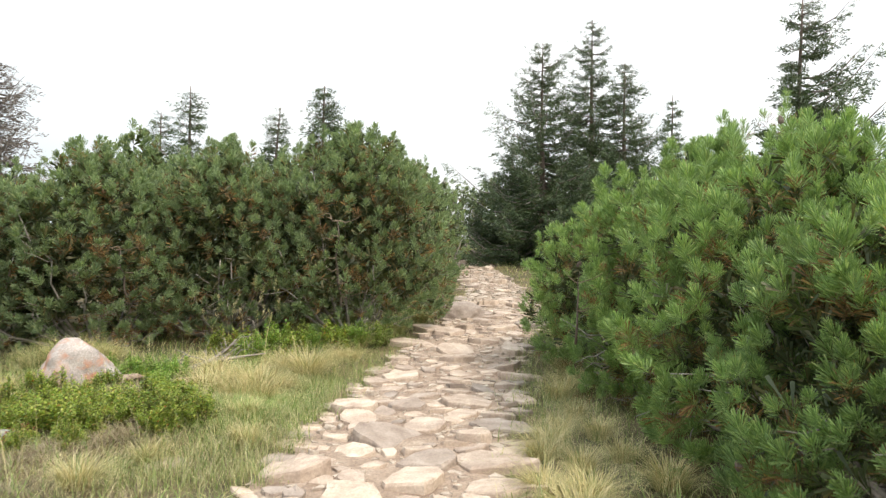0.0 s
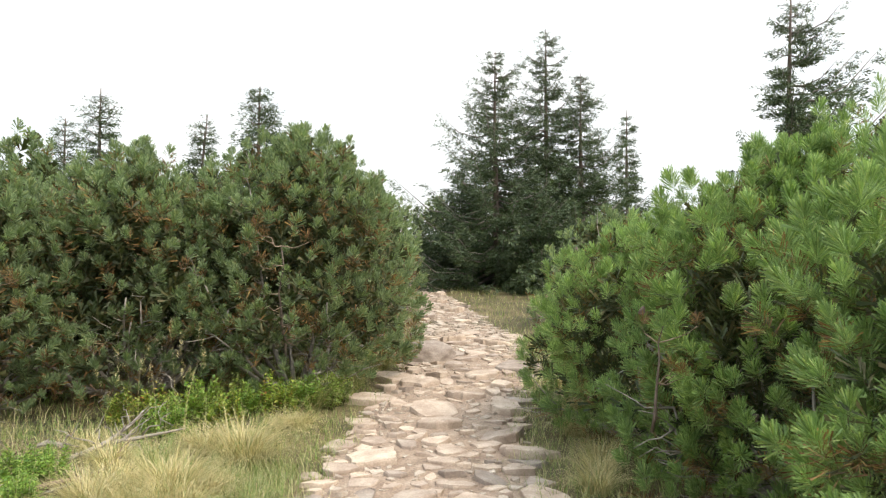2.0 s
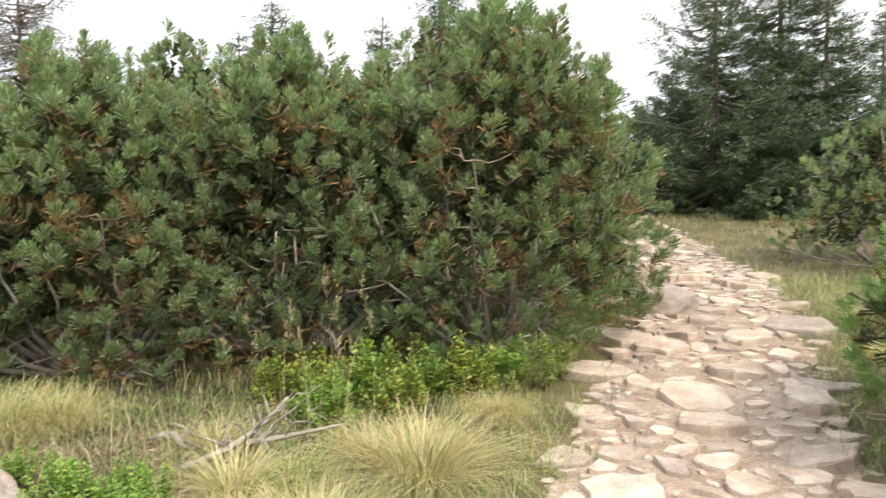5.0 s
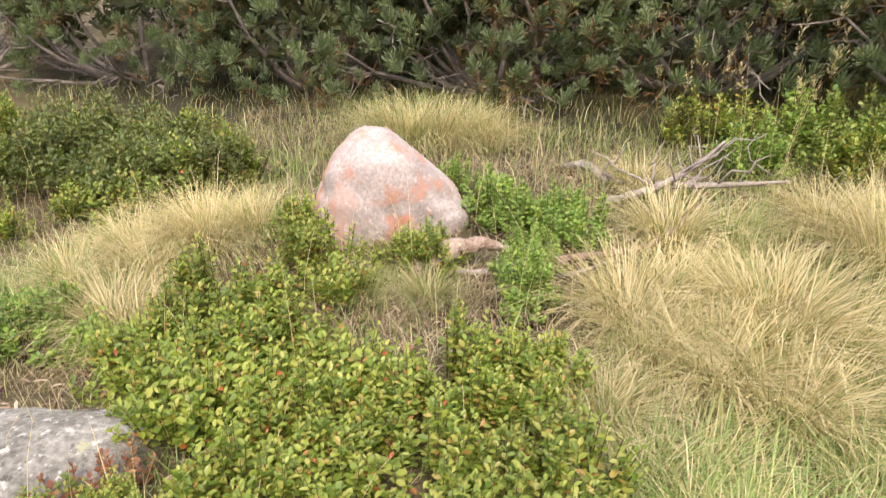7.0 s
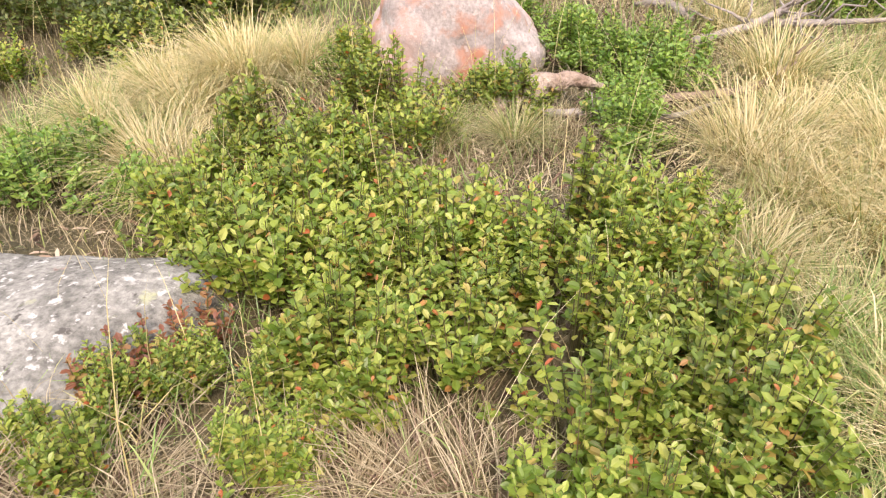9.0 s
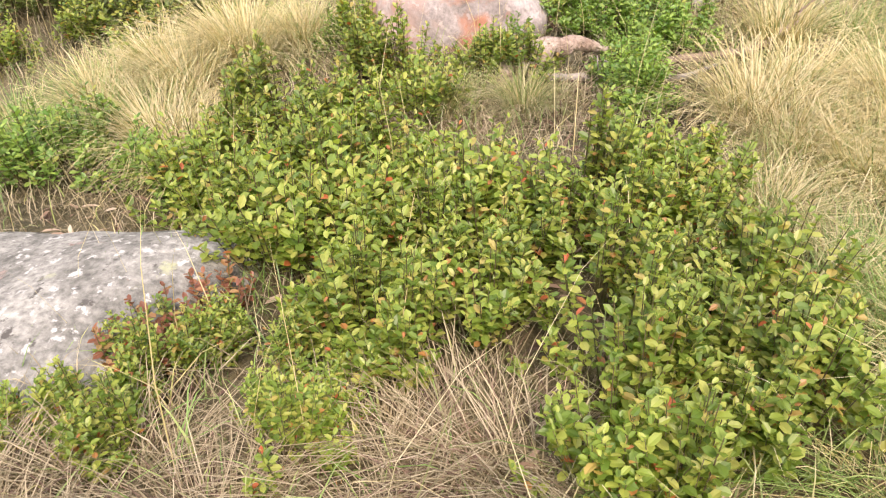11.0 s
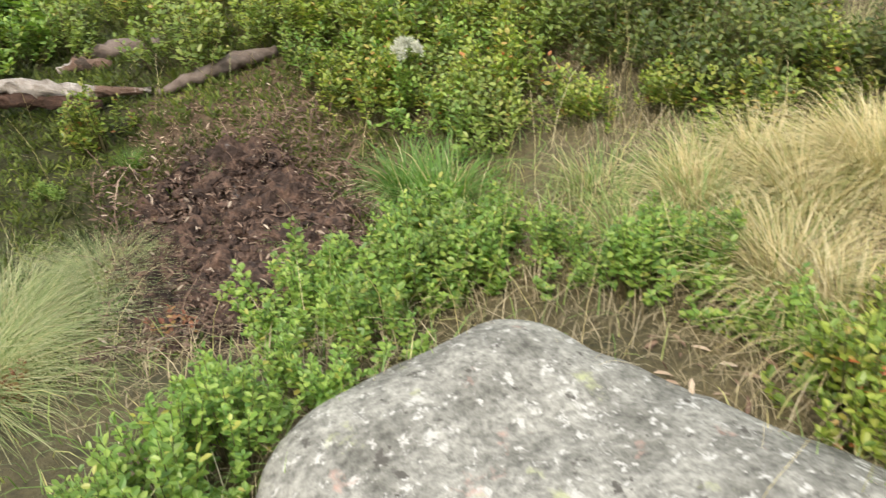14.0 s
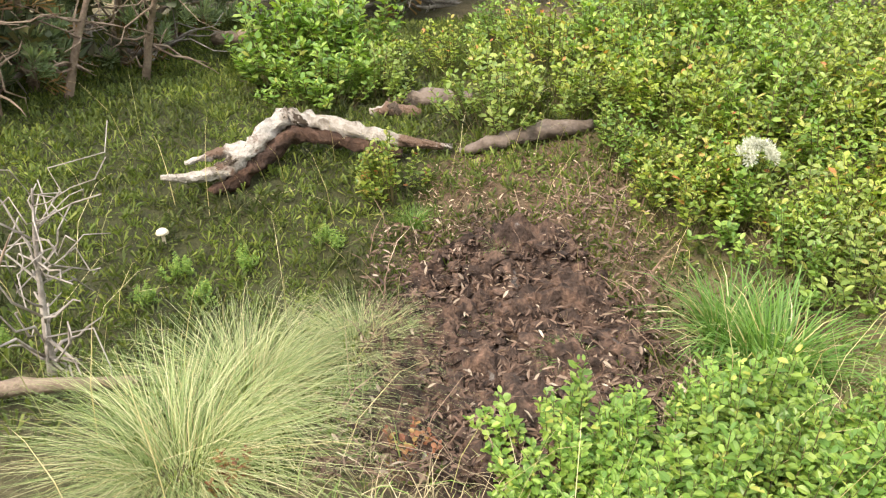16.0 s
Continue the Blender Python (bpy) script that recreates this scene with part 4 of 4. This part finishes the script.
plant(turf, [(-1.55, 7.9), (-1.9, 6.6), (-1.7, 6.4), (-1.45, 6.8), (-1.35, 7.4), (-1.6, 6.1), (-1.65, 7.2), (-1.8, 6.25), (-1.5, 6.4), (-1.75, 5.9), (-2.0, 6.45), (-4.6, 6.3), (-4.9, 6.6), (-5.1, 6.2), (-4.4, 6.35), (-4.7, 6.05), (-1.9, 7.9), (-2.3, 8.4)], 1.0)
plant(pale, [(-3.35, 6.85), (-3.1, 6.95)], 0.45)
crest = tussock_kind(1300, 0.5, 0.6, STRAW, MIXED_GRASS, "large dry straw tussock arching on all sides", TUSS, (0.45, 1.6), 0.0019)
crest(-1.6, 8.55, 1.0, 0.7)
crest(-1.25, 9.75, 0.6, 2.7)
crest(-4.35, 8.75, 0.95, 1.7)
crest(-4.45, 6.95, 0.75, 3.7)
crest(-2.15, 7.0, 0.42, 5.1)
plant(straw, [(-2.0, 7.1), (-1.9, 7.5)], 1.05)
wisp = [tussock_kind(420, 0.4, 0.24, DULL_STRAW, LITTER, "thin matted wisps of dry grass", TUSS, (0.6, 1.6), 0.0014) for _ in range(2)]
plant(wisp, [(-2.5, 5.6), (-2.63, 5.45), (-2.35, 5.6), (-2.45, 5.35), (-3.2, 5.0), (-3.0, 5.2), (-2.15, 5.5), (-2.75, 5.2), (-2.9, 4.9), (-3.3, 6.75), (-3.0, 7.05), (-4.1, 6.5)], 1.0)
plant(lush, [(-6.05, 4.78), (-5.62, 4.35), (-6.5, 4.9), (-5.7, 5.1), (-6.7, 4.5)], 0.3)
plant(lush, [(-5.62, 5.6), (-5.45, 5.68), (-0.5, 13.4), (-0.2, 14.5)], 0.85)


# ---- low grass, moss and litter ----
def scatter(n, x0, x1, y0, y1, clear=0.0):
    x, y = rng.uniform(x0, x1, n), rng.uniform(y0, y1, n)
    u = np.abs(x - path_x(y)) / path_w(y)
    keep = u > 0.9 + 0.12 * np.sin(7 * y + 3 * x) + 0.1 * np.sin(17 * y)
    peat = ((x + 5.78) / 0.85) ** 2 + ((y - 4.85) / 0.5) ** 2
    slabs = ((x + 3.92) / 0.4) ** 2 + ((y - 5.2) / 0.5) ** 2
    keep &= (slabs > 1) & (peat > 1 - 0.5 * rng.random(n) ** 3)
    return x[keep], y[keep]


def carpet(name, n, box, h, bend, width, mat, label, where=None, lift=-0.01):
    x, y = scatter(n, *box)
    if where is not None:
        k = where(x, y)
        x, y = x[k], y[k]
    m = len(x)
    base = np.stack([x, y, ground_z(x, y) + lift], 1)
    V, T = blades(base, rng.uniform(0, 6.3, m), rng.uniform(*h, m), rng.uniform(*bend, m), rng.uniform(0.5, 1.1, m) * width)
    return tagged(new(name, tri_mesh(name, V, T, mat)), label, "grass", kind="stuff")


def patchy(s, level):
    return lambda x, y: np.sin(s * x + 1.3 * np.sin(y * 1.7)) * np.cos(s * 0.8 * y + np.sin(x * 2.1)) + rng.normal(0, 0.4, len(x)) > level


def hollow(x, y):
    return (x < -5.2 + rng.normal(0, 0.3, len(x))) & (y < 5.8 + rng.normal(0, 0.3, len(x)))


def verge(x, y):
    return ~((x < -5.4) & (y < 5.8))


carpet("dry_grass", 52000, (-6.4, -1.0, 4.2, 9.8), (0.05, 0.2), (0.5, 1.4), 0.0018, DULL_STRAW, "matted dry straw-coloured grass", lambda x, y: verge(x, y) & patchy(1.9, -0.2)(x, y))
carpet("green_grass", 30000, (-6, -0.6, 4, 13), (0.06, 0.22), (0.3, 1.1), 0.0028, GREEN_GRASS, "short green grass", lambda x, y: verge(x, y) & patchy(1.6, -0.25)(x, y))
carpet("verge_grass", 24000, (-2.4, 3.0, 3.5, 16), (0.05, 0.24), (0.3, 1.2), 0.0028, MIXED_GRASS, "thin grass along the footpath")
carpet("right_verge_grass", 11000, (0.8, 4.6, 6, 16), (0.06, 0.28), (0.3, 1.2), 0.003, MIXED_GRASS, "rough grass under the pines beside the path")
carpet("far_grass", 9000, (-3, 5, 15, 34), (0.08, 0.3), (0.3, 1.1), 0.006, MIXED_GRASS, "rough grass along the path")
mx, my = scatter(24000, -10.5, -5, 1.4, 6)
mk = hollow(mx, my)
mx, my = mx[mk], my[mk]
mn = len(mx)
V, T = tufts(np.stack([mx, my, ground_z(mx, my) - 0.01], 1), unit(np.array([0, 0, 1.0]) + rng.normal(0, 0.3, (mn, 3))), rng.uniform(0.4, 1.0, mn), 6, 0.03, 0.06, 0.006, (1.2, 0.5))
tagged(new("moss", tri_mesh("moss", V, T, MOSS)), "dark green moss cushions in the hollow", "moss", kind="stuff")
carpet("hollow_grass", 5000, (-9.5, -5, 1.8, 6), (0.05, 0.16), (0.5, 1.3), 0.002, MOSS, "thin green grass in the hollow", lambda x, y: hollow(x, y) & patchy(2.1, 0.1)(x, y))


carpet("undergrowth_grass", 3000, (-9, -2.2, 8.2, 10.6), (0.08, 0.3), (0.4, 1.2), 0.0036, MIXED_GRASS, "rough grass at the foot of the pines")


def litter(n, box, name, label, size=(0.015, 0.06), lift=0.0, mat=LITTER):
    x, y = rng.uniform(box[0], box[1], n), rng.uniform(box[2], box[3], n)
    b = np.stack([x, y, ground_z(x, y) + lift + rng.uniform(0.002, 0.02 + 0.7 * lift, n)], 1)
    a = rng.uniform(0, 6.3, n)
    al = np.stack([np.cos(a), np.sin(a), rng.normal(0, 0.5, n)], 1)
    nm = np.stack([rng.normal(0, 0.4, n), rng.normal(0, 0.4, n), np.ones(n)], 1)
    V, T = leaves(b, al, nm, rng.uniform(*size, n), 0.28)
    return tagged(new(name, tri_mesh(name, V, T, mat)), label, "litter", kind="stuff")


litter(5500, (-6.65, -5.0, 4.3, 5.45), "peat_litter", "brown wood chips and dead leaves on dark peat", (0.008, 0.05), 0.045, CHIP_LITTER)
carpet("dry_stalks", 300, (-6.6, -5.0, 4.3, 5.5), (0.1, 0.3), (1.3, 1.75), 0.0025, LITTER, "pale dry stalks lying on peat", None, 0.06)


def clods(n):
    """Crumbled lumps of peat, each a knocked-about ball."""
    bm = bmesh.new()
    bmesh.ops.create_icosphere(bm, subdivisions=1, radius=1)
    V0 = np.array([v.co[:] for v in bm.verts])
    T0 = np.array([[v.index for v in f.verts] for f in bm.faces])
    bm.free()
    pieces = []
    for _ in range(n):
        a, q = rng.uniform(0, 6.283), math.sqrt(rng.random())
        x, y = -5.8 + 0.8 * q * math.cos(a), 4.85 + 0.48 * q * math.sin(a)
        s = 0.006 + 0.04 * rng.random() ** 3
        V = V0 * (1 + rng.normal(0, 0.32, (len(V0), 1))) * s * np.array([1.2, 1.1, 0.7])
        pieces.append((V + (x, y, float(ground_z(x, y)) + rng.uniform(0.02, 0.07)), T0))
    V, T = joined(pieces)
    return tagged(new("peat_crumbs", tri_mesh("peat_crumbs", V, T, PEAT)), "dark crumbled peat in the hollow", "peat", kind="stuff")


def peat_bank():
    """Bare peat, torn into hummocks and holes, sinking under the moss at its rim."""
    gx, gy = np.linspace(-6.75, -4.9, 104), np.linspace(4.2, 5.5, 74)
    def height(x, y):
        rim = np.sqrt(((x + 5.8) / 0.9) ** 2 + ((y - 4.85) / 0.6) ** 2)
        z = ground_z(x, y) + 0.045 - 0.075 * smooth(0.75, 1.05, rim)
        lumps = np.array([noise.noise(Vector((a * 5, b * 5, 0))) + 0.6 * noise.noise(Vector((a * 13, b * 13, 4))) + 0.35 * noise.noise(Vector((a * 30, b * 30, 9))) for a, b in zip(x.ravel(), y.ravel())]).reshape(x.shape)
        return z + 0.12 * lumps * (1 - smooth(0.8, 1.1, rim))
    bank = new("bare_peat", tri_mesh("bare_peat", *grid(gx, gy, height), PEAT, False))
    return tagged(bank, "torn dark bare peat in the hollow", "peat", kind="structure")


peat_bank()
clods(1100)
litter(1300, (-3.5, -2.3, 8.4, 9.4), "branch_litter", "red-brown litter round the fallen branches", (0.015, 0.06))
litter(4200, (-7.1, -6.0, 4.5, 5.65), "hollow_litter", "brown chips on thin grass", (0.01, 0.04))
litter(2500, (-4.2, -1.6, 5, 9.6), "verge_litter", "dry brown litter between the tussocks", (0.02, 0.07))


# ---- dead wood ----
def limb(name, points, radii, mat, label, sides=8, rough=0.12, twigs=0, twig_mat=None, reach=0.13):
    """points: x, y and height above the ground."""
    P = np.array([(x, y, float(ground_z(x, y)) + h) for x, y, h in points])
    t = np.linspace(0, 1, len(P))
    f = np.linspace(0, 1, len(P) * 5)
    Q = np.stack([np.interp(f, t, P[:, k]) for k in range(3)], 1)
    for _ in range(4):
        Q[1:-1] = (Q[:-2] + 2 * Q[1:-1] + Q[2:]) / 4
    R = np.interp(f, t, radii)
    V, T = tube(Q, R, sides, rough)
    ob = thing(name, 0, 0, 0, label, "dead wood")
    part("limb", tri_mesh(name, V, T, mat, True), ob)
    for _ in range(twigs):
        j = rng.integers(2, len(Q) - 1)
        e = Q[j] + rng.normal(0, reach, 3) + (0, 0, 0.6 * reach)
        V, T = tube(wander(Q[j], e, 5, 0.025), np.linspace(R[j] * 0.42, 0.0022, 5), 5, 0.1)
        part("twig", tri_mesh("twig", V, T, twig_mat or mat, True), ob)
    return ob


limb("bleached_log", [(-6.78, 3.3, 0.12), (-6.86, 3.48, 0.09), (-6.97, 3.62, 0.1), (-7.12, 3.7, 0.15), (-7.3, 3.79, 0.21), (-7.29, 3.86, 0.2), (-7.28, 4.0, 0.185), (-7.22, 4.23, 0.15), (-7.2, 4.45, 0.1), (-7.2, 4.68, 0.04)],
     [0.01, 0.03, 0.048, 0.045, 0.05, 0.042, 0.04, 0.036, 0.026, 0.016], DEADWOOD, "bleached bent dead trunk on moss", 16, 0.26)
limb("log_prong", [(-6.9, 3.38, 0.13), (-7.0, 3.52, 0.13), (-7.08, 3.66, 0.13)], [0.01, 0.028, 0.035], DEADWOOD, "splintered end of bleached dead wood", 9, 0.25)
limb("rotten_underside", [(-6.83, 3.5, 0.03), (-6.93, 3.64, 0.05), (-7.08, 3.73, 0.09), (-7.25, 3.84, 0.14), (-7.24, 4.02, 0.13), (-7.18, 4.24, 0.1), (-7.17, 4.42, 0.06)],
     [0.02, 0.038, 0.04, 0.04, 0.036, 0.032, 0.02], REDBARK, "red-brown rotten wood under the bleached trunk", 12, 0.3)
limb("buried_log", [(-7.18, 4.72, 0.02), (-7.17, 4.84, 0.04), (-7.18, 5.0, 0.06), (-7.2, 5.2, 0.07), (-7.25, 5.4, 0.02)], [0.02, 0.035, 0.042, 0.045, 0.03], BARK, "grey split log half under bilberries", 10, 0.18)
limb("grey_chip", [(-7.75, 4.2, 0.04), (-7.72, 4.35, 0.06), (-7.7, 4.5, 0.03)], [0.02, 0.045, 0.02], DEADWOOD, "short bleached piece of dead wood", 8, 0.25)
limb("broken_stub", [(-3.27, 7.02, 0.0), (-3.23, 7.1, 0.06), (-3.15, 7.22, 0.12), (-3.06, 7.31, 0.13), (-2.98, 7.38, 0.1)], [0.034, 0.042, 0.04, 0.03, 0.012], STUBWOOD, "curved brown and grey root stub in the grass", 10, 0.2)
limb("thin_root", [(-3.12, 7.18, 0.03), (-2.9, 7.3, 0.05), (-2.7, 7.42, 0.04), (-2.62, 7.6, 0.06)], [0.014, 0.014, 0.012, 0.006], GREYWOOD, "thin grey root lying in the grass", 6, 0.1, 3)
limb("fallen_branch", [(-2.95, 7.35, 0.03), (-2.72, 7.6, 0.05), (-2.55, 7.85, 0.05), (-2.45, 8.1, 0.1)], [0.02, 0.02, 0.016, 0.01], DARKWOOD, "thin grey fallen branch in dry grass", 6, 0.1, 4)
limb("forked_branch", [(-2.95, 8.35, 0.04), (-2.8, 8.5, 0.08), (-2.68, 8.64, 0.14), (-2.58, 8.76, 0.24), (-2.5, 8.85, 0.36)], [0.022, 0.02, 0.018, 0.014, 0.006], GREYWOOD, "weathered forked branch on brown litter", 6, 0.12, 9, None, 0.17)
limb("grey_branch", [(-2.95, 8.78, 0.04), (-2.7, 8.62, 0.1), (-2.45, 8.7, 0.16), (-2.15, 8.9, 0.2)], [0.02, 0.022, 0.016, 0.007], GREYWOOD, "weathered grey branch on brown litter", 6, 0.12, 9, None, 0.17)
limb("short_branch", [(-3.45, 8.85, 0.03), (-3.25, 8.8, 0.09), (-3.05, 8.6, 0.06)], [0.012, 0.03, 0.02], GREYWOOD, "short split grey branch on brown litter", 7, 0.2, 3)
limb("root_piece", [(-8.0, 4.3, 0.03), (-7.9, 4.55, 0.07), (-7.85, 4.8, 0.03)], [0.03, 0.06, 0.03], BARK, "short weathered piece of root", 7, 0.2)
limb("lying_branch", [(-5.15, 3.1, 0.05), (-5.35, 3.35, 0.06), (-5.5, 3.65, 0.05)], [0.02, 0.025, 0.02], DARKWOOD, "brown dead branch in the moss", 6, 0.1, 1)
limb("dark_driftwood", [(-9.2, 2.9, 0.12), (-9.0, 3.4, 0.2), (-9.3, 3.9, 0.25)], [0.05, 0.05, 0.03], DARKWOOD, "dark fallen trunk under the shrubs", 7, 0.1)
limb("dead_sapling", [(-5.5, 3.36, 0.0), (-5.52, 3.38, 0.25), (-5.55, 3.4, 0.5), (-5.56, 3.43, 0.68)], [0.017, 0.012, 0.008, 0.003], GREYWOOD, "bare grey dead sapling with crooked twigs", 6, 0.08, 46, None, 0.15)



def withered_branch(x, y, z, up, label, count=12, size=1.0):
    """A bare stem with side twigs and rusty needle tufts on the face of a pine."""
    ob = thing("withered_pine_branch", x, y, z, label, "branch", scale=size)
    line = wander((0, 0.35, -0.5), (0, 0, up), 7, 0.03)
    V, T = tube(line, np.linspace(0.022, 0.006, 7), 6, 0.1)
    part("stem", tri_mesh("withered_stem", V, T, BARK, True), ob)
    ends = []
    for k in range(count):
        j = rng.integers(1, 7)
        e = line[j] + np.array([rng.choice((-1, 1)) * rng.uniform(0.12, 0.4), rng.normal(0, 0.1), rng.uniform(-0.02, 0.2)])
        V, T = tube(wander(line[j], e, 5, 0.02, -0.03), np.linspace(0.008, 0.003, 5), 5, 0.1)
        part("twig", tri_mesh("withered_twig", V, T, DARKWOOD, True), ob)
        ends.append(e)
    for e in ends:
        V, T = tufts(np.array([e]), unit(np.array([[0, -0.3, 0.8]]) + rng.normal(0, 0.3, (1, 3))), np.array([1.5]), 60, 0.06, 0.06, 0.002, (1.2, 0.5))
        part("needle_tuft", tri_mesh("withered_tuft", V, T, PINE_DEAD), ob, "rusty withered needles")
    return ob


withered_branch(-1.5, 10.38, 1.05, 0.85, "bare dead pine stem with rusty needles")
withered_branch(-4.3, 9.75, 0.9, 0.6, "dead grey pine stem with brown needles")
withered_branch(1.15, 6.15, 0.95, 0.65, "dead grey twig on a green pine", 5, 0.55)

# ---- tall stalks ----
carpet("tall_stalks", 700, (-6, -1.2, 4.6, 9.8), (0.3, 0.65), (0.15, 0.7), 0.0014, STRAW, "thin tall dry grass stalks", verge)
carpet("hollow_stalks", 160, (-7.2, -4.8, 3, 5.6), (0.3, 0.6), (0.3, 0.9), 0.0014, STRAW, "thin dry stalks over the hollow")
carpet("green_patch", 9000, (-2.3, -1.1, 4.6, 8.4), (0.07, 0.26), (0.3, 1.1), 0.002, MIXED_GRASS, "short green and straw grass beside the bilberries")
for sx, sy in ((-2.45, 9.15), (-2.3, 9.25), (-2.6, 9.0)):
    sn = 6
    sa = rng.uniform(0, 6.28, sn)
    V, T = blades(np.stack([0.05 * np.cos(sa), 0.05 * np.sin(sa), np.full(sn, -0.02)], 1), sa, rng.uniform(0.7, 1.25, sn), rng.uniform(0.05, 0.35, sn), np.full(sn, 0.0013))
    stalk = thing("flowering_grass", sx, sy, float(ground_z(sx, sy)), "tall dry flowering grass with loose heads", "grass", "flowering grasses")
    part("stalk_sheaf", tri_mesh("stalk_sheaf", V, T, STRAW), stalk)
    tips = V.reshape(-1, 7, 3)[:, 6]
    V, T = tufts(tips - (0, 0, 0.15), unit(np.array([0, 0, 1.0]) + rng.normal(0, 0.15, (sn, 3))), np.full(sn, 1.0), 24, 0.16, 0.04, 0.0018, (0.8, 0.4))
    part("seed_heads", tri_mesh("seed_heads", V, T, STRAW), stalk, "loose pale seed heads")

for bx, by, lean_x in ((-7.5, 2.15, 0.25), (-7.9, 2.35, -0.1), (-7.2, 1.95, 0.5), (-8.5, 2.6, 0.2), (-8.2, 2.0, 0.45), (-8.9, 2.3, 0.5), (-7.7, 1.8, -0.3), (-9.4, 2.5, 0.4)):
    limb("dead_pine_limb", [(bx, by, 0.0), (bx + 0.4 * lean_x, by + 0.12, 0.35), (bx + lean_x, by + 0.3, 0.75), (bx + 1.3 * lean_x, by + 0.4, 1.1)], [0.03, 0.022, 0.014, 0.006], DARKWOOD,
         "bare grey dead limb of a dwarf pine", 6, 0.08, 30, None, 0.26)

# ---- trodden heath round the start ----
carpet("heath_grass", 15000, (-9, 7, -4, 4.3), (0.08, 0.26), (0.4, 1.3), 0.006, MIXED_GRASS, "rough mixed grass beside the path", lambda x, y: (x > -4.3) | (y < 0.6))

# ---- lichen and mushroom ----
ln = 60
la, lq = rng.uniform(0, 6.28, ln), np.sqrt(rng.random(ln))
V, T = tufts(np.stack([0.08 * lq * np.cos(la), 0.06 * lq * np.sin(la), 0.05 * (1 - lq ** 2)], 1), unit(np.array([0, 0, 1.0]) + rng.normal(0, 0.5, (ln, 3))), rng.uniform(0.3, 0.6, ln), 26, 0.03, 0.05, 0.004, (1.5, 0.5))
lichen = new("lichen_cushion", tri_mesh("lichen_cushion", V, T, LICHEN))
lichen.location = (-6.25, 5.85, float(ground_z(-6.25, 5.85)) + 0.36)
tagged(lichen, "white lichen cushion among the bilberries", "lichen")
cap_z = float(ground_z(-6.5, 3.38)) - 0.015
mushroom = thing("mushroom", -6.5, 3.38, cap_z, "small cream mushroom in the moss", "mushroom")
V, T = tube([(0, 0, -0.03), (0, 0, 0.02), (0.003, 0, 0.07)], [0.011, 0.009, 0.008], 8)
part("stem", tri_mesh("mushroom_stem", V, T, CAP, True), mushroom)
V, T = tube([(0.003, 0, 0.062), (0.003, 0, 0.066), (0.003, 0, 0.08), (0.003, 0, 0.09)], [0.02, 0.03, 0.024, 0.008], 12)
part("cap", tri_mesh("mushroom_cap", V, T, CAP, True), mushroom, "domed cream cap")

lay_stones()
